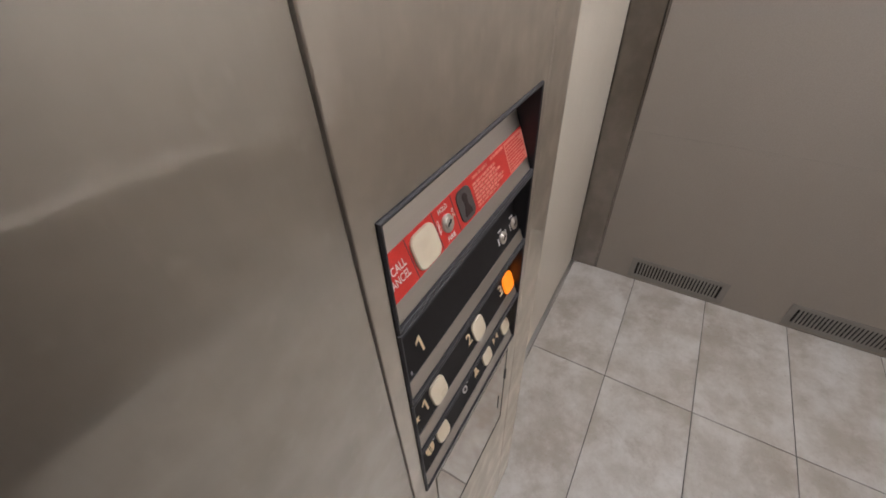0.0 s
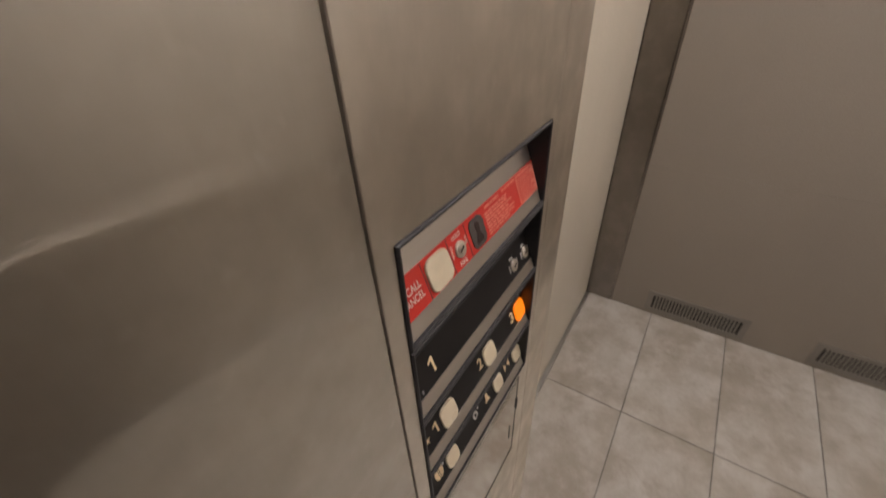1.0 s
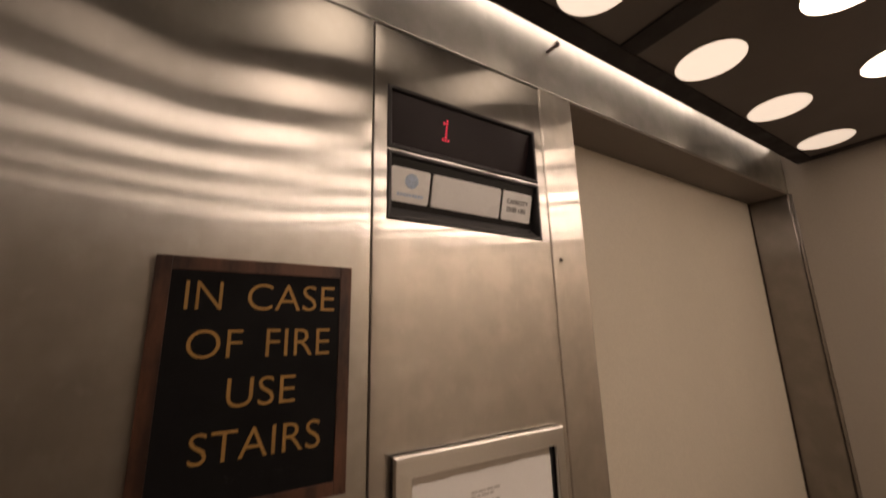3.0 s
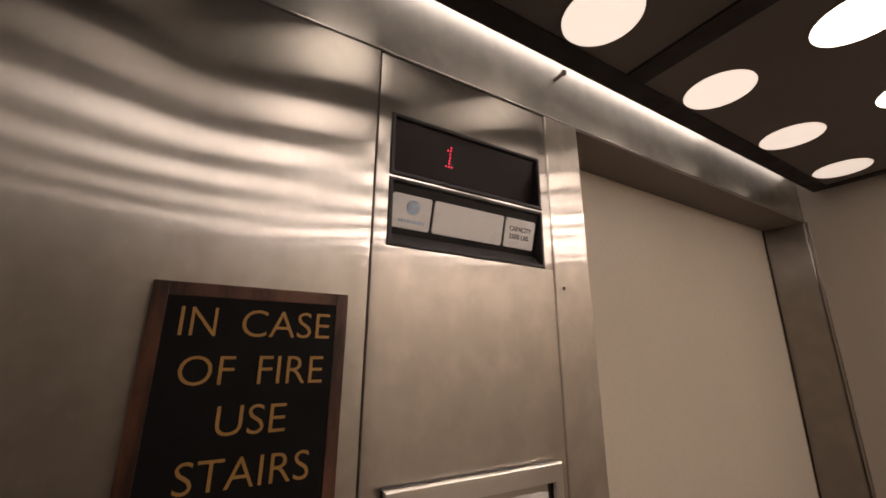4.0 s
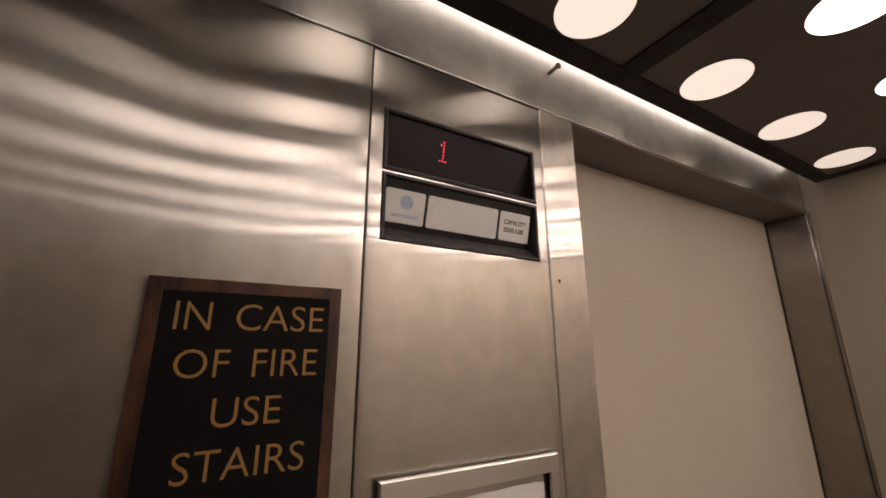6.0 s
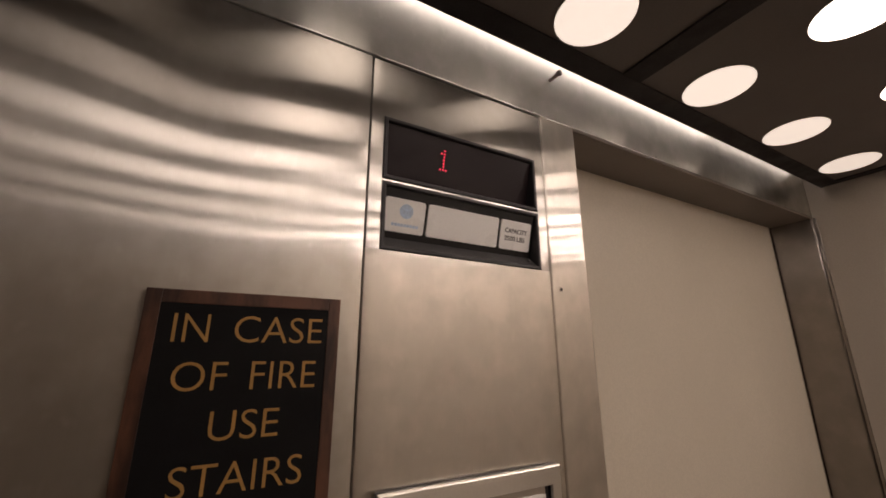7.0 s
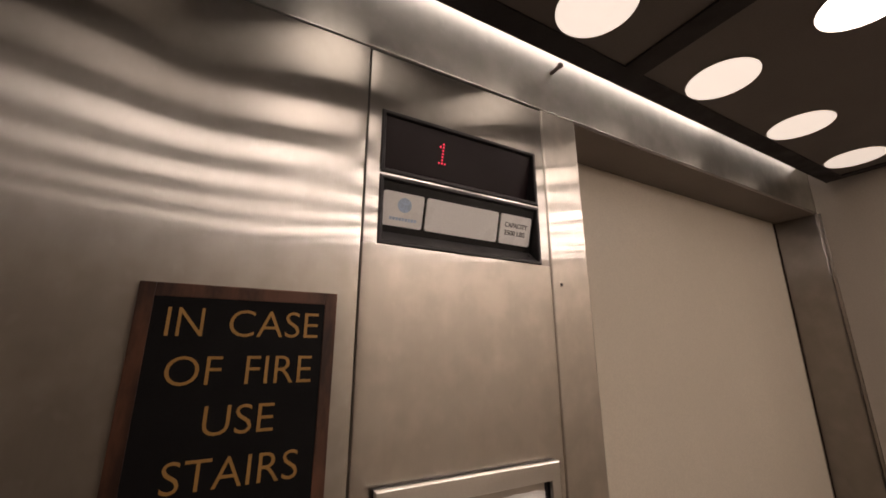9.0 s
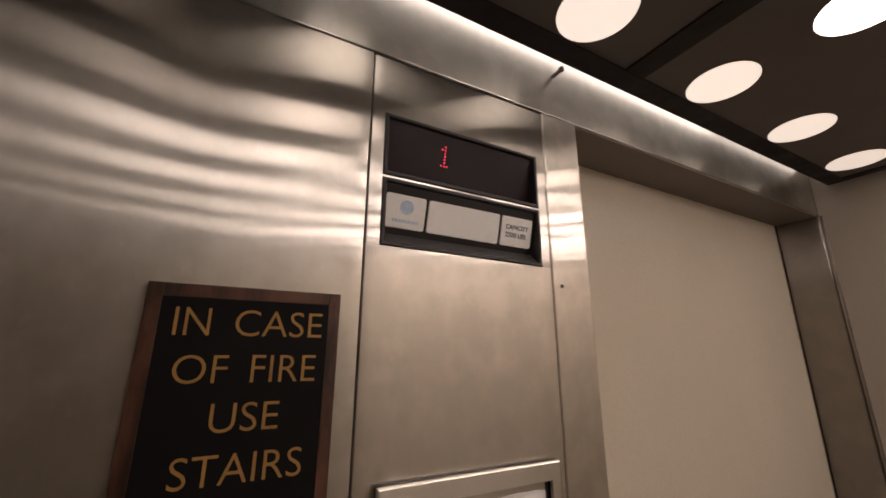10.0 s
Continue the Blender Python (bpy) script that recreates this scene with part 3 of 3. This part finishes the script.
for a, b, kind in ((0.003, 0.066, "logo"), (0.0705, 0.200, ""), (0.2045, 0.268, "capacity")):
    bm = bmesh.new()
    prism(bm, rounded(b - a, 0.049, 0.004, (a + b) / 2, 0.034), 0.0022, m, 0.0006)
    pl = part("plate", bm, PLATE, hold, "white plastic plate" + {"logo": " with a pale blue emblem", "": ", blank", "capacity": " with capacity lettering"}[kind])
    up = m @ Matrix.Translation((0, 0, 0.0022))
    if kind == "logo":
        bm = bmesh.new()
        prism(bm, disc(0.0105, 24, 0.036, 0.041), 0.0003, up)
        part("emblem", bm, BLUEINK, pl, "pale blue emblem shape")
        one = bmesh.new()
        for k in range(9):
            box(one, (0.015 + k * 0.0047, 0.0185, 0), (0.0185 + k * 0.0047, 0.0225, 0.0003), up)
        part("emblem_print", one, BLUEINK, pl, "pale blue print")
    if kind == "capacity":
        writing("capacity_word", "CAPACITY", a + 0.009, b - 0.008, 0.0375, 0.0455, up, INK, pl, "dark grey lettering", 0.0003, 0.018)
        writing("capacity_figure", "2500 LBS", a + 0.009, b - 0.012, 0.0245, 0.0325, up, INK, pl, "dark grey lettering", 0.0003, 0.018)
bm = bmesh.new()
prism(bm, disc(0.003, 12, 0.263, 0.014), 0.003, m2, 0.001)
part("latch_screw", bm, SLOPE, hold, "small metal latch screw")

# four rows of buttons, their faces leaning back towards the top
UW = W1 - W0 - 0.012
LEANING = 0.345
for i in range(4):
    z1 = ROWS_TOP - i * ROW_H
    z0 = z1 - ROW_H + 0.0006
    row = bezel("button_strip", z0, z1, "dark grey frame of a button row", 0.0040, 0.0042, 0.0045, 0.042)
    za, zb = z0 + 0.005, z1 - 0.006
    m = slanted(W0 + 0.006, 0.001, za, 0.001 + LEANING * (zb - za), zb)
    L = (zb - za) * math.hypot(1, LEANING)
    if i == 0:
        face("steel_face", m, 0, UW, 0, L, -0.003, 0, STRIP, row, "grey satin steel face")
        face("red_plate", m, 0.0015, UW - 0.0005, 0.0165, 0.0540, 0, 0.0008, RED, row, "red fire service plate")
        up = m @ Matrix.Translation((0.0035, 0, 0.0008))
        for u in (0.0350, 0.0745, 0.1055):
            face("division", up, u, u + 0.0008, 0.0165, 0.0540, 0, 0.0002, INK, row, "dark dividing line")
        button(up, 0.0550, 0.0345, IVORY, row, "ivory call cancel button", 0.0345, 0.0325)
        writing("call_word", "CALL", 0.0105, 0.0290, 0.0360, 0.0430, up, WHITE, row, "white lettering", 0.0003)
        writing("cancel_word", "CANCEL", 0.0010, 0.0295, 0.0265, 0.0335, up, WHITE, row, "white lettering", 0.0003)
        lock(up, 0.0905, 0.0345, row, 0.0085)
        writing("hold_word", "HOLD", 0.0835, 0.0975, 0.0465, 0.0510, up, WHITE, row, "white lettering", 0.0003)
        writing("fire_word", "FIRE", 0.0845, 0.0965, 0.0185, 0.0230, up, WHITE, row, "white lettering", 0.0003)
        for word, u, v in (("OFF", 0.0772, 0.0396), ("ON", 0.1012, 0.0386)):
            for k, letter in enumerate(word):
                writing(word.lower() + "_letter", letter, u, u + 0.0030, v - 0.0046 * k, v - 0.0046 * k + 0.0038, up, WHITE, row, "white lettering", 0.0003)
        bm = bmesh.new()
        prism(bm, rounded(0.0265, 0.0315, 0.008, 0.1245, 0.0345), 0.0012, up, 0.0005)
        part("jewel", bm, JEWEL, row, "dark fire hat lens")
        bm = bmesh.new()
        hat = [(-0.0065, -0.0110), (0.0060, -0.0110), (0.0062, -0.0065), (0.0030, -0.0015), (0.0032, 0.0035), (0.0042, 0.0075), (0.0015, 0.0110), (-0.0025, 0.0108), (-0.0045, 0.0070), (-0.0030, 0.0030), (-0.0034, -0.0020), (-0.0062, -0.0070)]
        prism(bm, [(0.1245 + a, 0.0345 + b) for a, b in hat], 0.0003, up @ Matrix.Translation((0, 0, 0.0012)))
        part("jewel_mark", bm, JEWELMARK, row, "dark mark")
        bars(up, 0.146, 0.178, 0.0475, 0.0520, 1, PINK, row, "print_heading", 2)
        bars(up, 0.143, 0.208, 0.0190, 0.0455, 7, PINK, row, "fine_print", 3)
        bars(up, 0.186, 0.220, 0.0485, 0.0530, 1, PINK, row, "print_heading", 4, fill=(0.95, 1.0))
        face("print_block", up, 0.2205, 0.2695, 0.0175, 0.0520, 0, 0.0002, PINK, row, "pale red instruction block")
        bars(up @ Matrix.Translation((0, 0, 0.0002)), 0.2225, 0.2675, 0.0195, 0.0500, 9, RED, row, "fine_print", 5, 0, 0.0002, (0.75, 1.0))
        continue
    v_strip = 0.0155
    face("steel_strip", m, 0, UW, 0, v_strip, -0.003, 0.0010, STRIP, row, "grey satin steel strip")
    face("black_plate", m, 0, UW, v_strip, L, -0.003, 0, FACE, row, "black face plate")
    for v in (0.0585, 0.0665):
        face("upper_rib", m, 0, UW, v, v + 0.0016, 0, 0.0012, BEZEL, row, "dark grey rib")
    mid = 0.0320
    m = m @ Matrix.Translation((0.0030, 0, 0))
    if i == 1:
        figure_one(0.0285, 0.0370, 0.0270, 0.0450, m, CREAM, row, "cream figure")
        for u in (0.224, 0.259):
            lock(m, u, mid, row, 0.0084)
            for du, dv, w_, h_ in ((-0.0115, 0.000, 0.0022, 0.010), (0.0105, 0.001, 0.0020, 0.009), (-0.003, 0.0115, 0.009, 0.0026)):
                face("switch_print", m, u + du - w_ / 2, u + du + w_ / 2, mid + dv - h_ / 2, mid + dv + h_ / 2, 0, 0.0003, PALEINK, row, "small pale print")
        face("small_print", m, 0.009, 0.0115, 0.0190, 0.0230, 0, 0.0003, MIDINK, row, "small pale print")
    if i == 2:
        for u, fig in ((0.0540, "1"), (0.1580, "2"), (0.2560, "3")):
            button(m, u, 0.0315, ORANGE if fig == "3" else IVORY, row, "lit orange floor button" if fig == "3" else "ivory floor button", 0.0300, 0.0310)
            if fig == "1":
                figure_one(u - 0.0300, u - 0.0220, 0.0275, 0.0430, m, CREAM, row, "cream figure")
            else:
                writing("floor_figure", fig, u - 0.0295, u - 0.0190, 0.0265, 0.0430, m, CREAM, row, "cream figure", 0.0004, 0.012)
        bm = bmesh.new()
        star = [(0.0105 + (0.0058 if k % 2 == 0 else 0.0024) * math.sin(math.pi * k / 5), 0.0335 + (0.0058 if k % 2 == 0 else 0.0024) * math.cos(math.pi * k / 5)) for k in range(10)]
        prism(bm, star, 0.0004, m)
        part("star", bm, CREAM, row, "cream star")
    if i == 3:
        m = m @ Matrix.Translation((0.002, 0.003, 0))
        for u in (0.0540, 0.1900, 0.2580):
            button(m, u, 0.0290, IVORY, row, "ivory button", 0.0275, 0.0265)
        bm = bmesh.new()
        c = 0.0245
        for q in (-1, 1):
            half = [(c + q * (0.0016 + 0.0072 * math.cos(radians(w))), 0.0345 + 0.0100 * math.sin(radians(w))) for w in range(-90, 91, 20)]
            prism(bm, half[::q], 0.0004, m)
        box(bm, (c - 0.0007, 0.0250, 0), (c + 0.0007, 0.0440, 0.0004), m)
        part("door_open_mark", bm, CREAM, row, "cream door open mark")
        bm = bmesh.new()
        c = 0.2245
        for q in (-1, 1):
            prism(bm, [(c + q * 0.0088, 0.0265), (c + q * 0.0014, 0.0335), (c + q * 0.0088, 0.0405)][::-q], 0.0004, m)
        part("door_close_mark", bm, CREAM, row, "cream door close mark")
        bm = bmesh.new()
        c = 0.1555
        prism(bm, [(c + a, 0.0330 + b) for a, b in ((-0.0070, -0.0075), (0.0070, -0.0075), (0.0070, -0.0050), (0.0040, -0.002), (0.003, 0.006), (0.0, 0.0085), (-0.003, 0.006), (-0.0040, -0.002), (-0.0070, -0.0050))], 0.0004, m)
        part("bell_mark", bm, CREAM, row, "cream alarm bell mark")
        bm = bmesh.new()
        prism(bm, disc(0.0060, 20, 0.1205, 0.0335), 0.0006, m)
        part("stop_mark", bm, PALEINK, row, "pale round mark")
        bm = bmesh.new()
        prism(bm, disc(0.0028, 14, 0.1205, 0.0335), 0.0009, m)
        part("stop_mark_centre", bm, FACE, row, "black centre")
        face("small_print", m, 0.1285, 0.1320, 0.0370, 0.0465, 0, 0.0003, PALEINK, row, "small pale print")
        face("small_print", m, 0.0335, 0.0370, 0.0370, 0.0440, 0, 0.0003, PALEINK, row, "small pale print")

# service cabinet below the buttons
one_box("cabinet_recess", (0.040, 0.0105, CAB[0] - 0.003), (0.291, 0.013, CAB[1] + 0.003), DARK, panel, "dark gap round the cabinet door")
# black strips fill the door's gaps and paint their shade over the lit ledges
one_box("cabinet_gap_shade", (0.0432, 0.0001, CAB[0] + 0.0001), (0.2878, 0.0104, CAB[0] + 0.0146), DARK, panel, "black strip for the shaded gap below the cabinet door")
one_box("cabinet_gap_shade", (0.2823, 0.0001, CAB[0] + 0.0148), (0.2878, 0.0104, CAB[1] - 0.0035), DARK, panel, "black strip for the shaded gap beside the cabinet door")
one_box("cabinet_gap_shade", (0.0432, 0.0001, CAB[1] - 0.0033), (0.2878, 0.0104, CAB[1] - 0.0001), DARK, panel, "black strip for the shaded gap above the cabinet door")
cab = one_box("cabinet_door", (0.0465, 0.0, CAB[0] + 0.0150), (0.2820, 0.010, CAB[1] - 0.0035), POLISHED, panel, "polished steel service cabinet door")
one_box("cabinet_slot", (0.262, -0.0006, 0.640), (0.2645, 0.0, 0.685), DARK, cab, "dark latch slot")
one_box("cabinet_hinge", (0.2848, -0.002, 0.715), (0.2878, 0.004, 0.745), BEZEL, cab, "black hinge knuckle")

# ---- small hole in the column ----
bm = bmesh.new()
prism(bm, disc(0.0032, 20), 0.0009, facing(0.348, 0.0002, 1.914), 0.0004)
lockhole = tagged(part("keyhole", bm, DARK), "small dark round key hole in the steel column", "key hole")
bm = bmesh.new()
for k in range(20):
    q = []
    for a in (k, k + 1):
        c, s = math.cos(2 * math.pi * a / 20), math.sin(2 * math.pi * a / 20)
        q.append([bm.verts.new((0.348 + rr * c, yy, 1.914 + rr * s)) for rr, yy in ((0.0032, 0.0), (0.0034, -0.0010), (0.0042, 0.0))])
    for j in range(2):
        bm.faces.new((q[0][j], q[1][j], q[1][j + 1], q[0][j + 1]))
part("rim", bm, SATIN, lockhole, "thin steel rim")

# ---- bolt sticking out of the transom ----
bolt = thing("bolt", (0.364, 0.0, 2.338), "thin dark bolt sticking out of the steel transom", "bolt")
bm = bmesh.new()
prism(bm, disc(0.0040, 12), 0.024, facing(0.364, 0.0, 2.338))
part("shank", bm, BOLT, bolt)
bm = bmesh.new()
prism(bm, disc(0.0060, 14), 0.005, facing(0.364, -0.024, 2.338), 0.0015)
part("head", bm, BOLT, bolt)

# ---- fire notice ----
sign = thing("fire_sign", (-0.124, 0.0, 1.622), "black fire notice with gold letters in a walnut frame", "sign")
SX0, SX1, SZ0, SZ1, FW = -0.219, -0.029, 1.6290, 1.8705, 0.0135
for lo, hi in (((SX0, -0.013, SZ0), (SX0 + FW, -0.0005, SZ1)), ((SX1 - FW, -0.013, SZ0), (SX1, -0.0005, SZ1)),
               ((SX0 + FW, -0.0128, SZ1 - FW), (SX1 - FW, -0.0005, SZ1)), ((SX0 + FW, -0.0128, SZ0), (SX1 - FW, -0.0005, SZ0 + FW))):
    one_box("frame_side", lo, hi, WOOD, sign, "dark walnut moulding", bevel=0.0006)
one_box("board", (SX0 + FW, -0.0122, SZ0 + FW), (SX1 - FW, -0.0005, SZ1 - FW), BOARD, sign, "black board")
m = facing(0, -0.0122, 0)
for word, a, b, z0 in (("IN", -0.1925, -0.161, 1.8190), ("CASE", -0.138, -0.0485, 1.8190), ("OF", -0.187, -0.1395, 1.7723), ("FIRE", -0.1175, -0.0525, 1.7723),
                       ("USE", -0.1495, -0.086, 1.7255), ("STAIRS", -0.176, -0.0585, 1.6785)):
    writing("word", word, a, b, z0, z0 + 0.0275, m, GOLD, sign, "gold raised letters", 0.0009, -0.009)
bm = bmesh.new()
rnd = random.Random(4)
for k in range(11):
    for j in range(3):
        for q in range(2):
            if rnd.random() < 0.55:
                prism(bm, disc(0.0007, 6, -0.145 + k * 0.006 + q * 0.0022, 1.665 - j * 0.0022), 0.0006, m)
part("braille_dots", bm, BOARD, sign, "raised black dots")

# ---- certificate in a steel frame ----
cert = thing("certificate_frame", (0.167, 0.0, 1.4525), "steel frame holding a white printed certificate", "certificate frame")
CX0, CX1, CZ0, CZ1 = 0.027, 0.3045, 1.4525, 1.6535
bm = bmesh.new()
ch = 0.0021
loops = []
for inset, y in ((0.0, -0.009), (0.0, -0.014 + ch), (ch * 0.4, -0.014 + ch * 0.4), (ch, -0.014)):
    loops.append([(CX0 + inset, y, CZ0 + inset), (CX1 - inset, y, CZ0 + inset), (CX1 - inset, y, CZ1 - inset), (CX0 + inset, y, CZ1 - inset)])
for grow, y in ((0.001, -0.014), (0.0, -0.013), (0.0, -0.009)):
    loops.append([(0.050 - grow, y, 1.4735 - grow), (0.2875 + grow, y, 1.4735 - grow), (0.2875 + grow, y, 1.6290 + grow), (0.050 - grow, y, 1.6290 + grow)])
loops = [[bm.verts.new(q) for q in lp] for lp in loops]
for one, two in zip(loops, loops[1:] + loops[:1]):
    for k in range(4):
        bm.faces.new((one[k], one[(k + 1) % 4], two[(k + 1) % 4], two[k]))
part("frame", bm, FRAME, cert, "bright satin steel frame")
for lo, hi in (((CX0 + 0.0004, -0.0088, CZ0 + 0.0004), (0.0500, -0.001, CZ1 - 0.0004)), ((0.2880, -0.0088, CZ0 + 0.0004), (CX1 - 0.0004, -0.001, CZ1 - 0.0004)),
               ((0.0502, -0.0088, 1.6290), (0.2878, -0.001, CZ1 - 0.0004)), ((0.0502, -0.0088, CZ0 + 0.0004), (0.2878, -0.001, 1.4735))):
    one_box("frame_back", lo, hi, BEZEL, cert, "dark back of the frame")
one_box("backing", (0.0505, -0.004, 1.4740), (0.287, -0.001, 1.6285), BEZEL, cert, "dark backing")
# added strip that imitates the pale reflection between frame and paper
one_box("reflection_strip", (0.0508, -0.0047, 1.6060), (0.2805, -0.0041, 1.6283), SATIN, cert, "satin strip standing in for the reflection above the paper")
bm = bmesh.new()
top = [(0.051 + 0.230 * k / 14, 1.6165 + 0.0022 * k / 14 + 0.0007 * math.sin(1.9 * k) - (0.0035 if k == 14 else 0.0)) for k in range(15)]
prism(bm, [(0.0510, 1.4743), (0.2810, 1.4743)] + top[::-1], 0.0004, facing(0, -0.0048, 0))
paper = part("paper", bm, PAPER, cert, "white printed certificate with a curled top edge")
m = facing(0, -0.0052, 0)
for k, (u0, u1, v0, v1, n, mat) in enumerate(((0.137, 0.186, 1.5855, 1.5955, 2, PALEINK), (0.122, 0.203, 1.5765, 1.5815, 1, PALEINK), (0.060, 0.118, 1.5525, 1.5645, 2, VIOLET),
                                              (0.085, 0.125, 1.5245, 1.5375, 2, PALEINK), (0.198, 0.230, 1.5345, 1.5465, 2, PALEINK), (0.148, 0.172, 1.5135, 1.5385, 5, PALEINK),
                                              (0.064, 0.090, 1.4835, 1.4965, 3, PALEINK), (0.112, 0.150, 1.4935, 1.5025, 2, PALEINK), (0.182, 0.232, 1.5035, 1.5195, 2, PALEINK))):
    bars(m, u0, u1, v0, v1, n, mat, paper, "print", 20 + k, 0, 0.0003)
for k, u in enumerate((0.095, 0.118, 0.146, 0.172, 0.196, 0.216)):
    one_box("ruled_line", (u, -0.0055, 1.4855 + 0.003 * k), (u + 0.0007, -0.0052, 1.5035 + 0.003 * k), MIDINK, paper, "thin grey line")
bm = bmesh.new()
for du, w_, h_ in ((-0.0125, 0.004, 0.010), (-0.004, 0.009, 0.007), (0.008, 0.004, 0.010)):
    prism(bm, rounded(w_, h_, 0.0015, 0.159 + du, 1.5570), 0.0003, m)
part("emblem", bm, MIDINK, paper, "small grey emblem shape")
for x, z in ((0.0375, 1.5515), (0.2960, 1.5495)):
    bm = bmesh.new()
    prism(bm, disc(0.0034, 16), 0.0016, facing(x, -0.014, z), 0.0008)
    part("screw", bm, BRASS, cert, "small screw head")


# ---- floor grilles on the side wall ----
def grille(y0, y1, label):
    g = thing("floor_vent", (XR, (y0 + y1) / 2, 0.012), label, "vent", "grilles along the side wall")
    z0, z1 = 0.014, 0.129
    m = Matrix(((0, 0, -1, XR - 0.0002), (-1, 0, 0, 0), (0, 1, 0, 0), (0, 0, 0, 1)))
    a, b = -y1, -y0
    bw, bh = 0.024, 0.020
    bm = bmesh.new()
    for lo, hi in (((a, z0, 0), (a + bw, z1, 0.004)), ((b - bw, z0, 0), (b, z1, 0.004)), ((a + bw, z1 - bh, 0), (b - bw, z1, 0.004)), ((a + bw, z0, 0), (b - bw, z0 + bh, 0.004))):
        box(bm, lo, hi, m)
    part("frame", bm, VENT, g)
    one_box("dark_back", (a + bw, z0 + bh, 0), (b - bw, z1 - bh, 0.0004), DARK, g, "dark opening", m)
    n = 26
    me = None
    for k in range(n - 1):
        u = a + bw + (k + 1) * (b - a - 2 * bw) / n
        if me is None:
            s = one_box("slat", (-0.0037, z0 + bh, 0.0005), (0.0037, z1 - bh, 0.0036), VENT, g, "", m)
            me = s.data
        else:
            s = new("slat", me)
            s.parent = g
            s.matrix_parent_inverse = world_of(g).inverted()
        s.location = (0, -u, 0)
    for u in (a + 0.010, b - 0.010):
        bm = bmesh.new()
        prism(bm, disc(0.003, 12, u, (z0 + z1) / 2), 0.0052, m, 0.0006)
        part("screw", bm, VENT, g)
    return g


grille(-0.552, -0.155, "grey steel grille low on the beige wall")
grille(-1.168, -0.771, "grey steel grille low on the beige wall")

# ---- tiled floor ----
floor = simple("floor", [((XL - 0.04, YB - 0.05, -0.06), (XR + 0.04, 0.1022, -0.0022))], GROUT, "ceramic tiled floor with thin grey joints", "floor")
tile_mesh = {}
gx, gy = 0.910, -0.194
LONG = 0.6085
for i in range(-3, 2):
    for k in range(-4, 2):
        x0, x1 = max(gx + i * LONG, XL), min(gx + (i + 1) * LONG, XR)
        y0, y1 = max(gy + (k - 1) * TILE, YB), min(gy + k * TILE, 0.1022)
        if x1 - x0 < 0.02 or y1 - y0 < 0.02:
            continue
        key = (round(x1 - x0, 3), round(y1 - y0, 3))
        if key not in tile_mesh:
            bm = bmesh.new()
            w, d = (x1 - x0) / 2 - 0.0014, (y1 - y0) / 2 - 0.0014
            prism(bm, [(w, d), (-w, d), (-w, -d), (w, -d)], 0.008, Matrix.Translation((0, 0, -0.008)), 0.0008)
            s = part("tile", bm, STONE, floor)
            tile_mesh[key] = s.data
        else:
            s = new("tile", tile_mesh[key])
            s.parent = floor
        s.location = ((x0 + x1) / 2, (y0 + y1) / 2, 0)
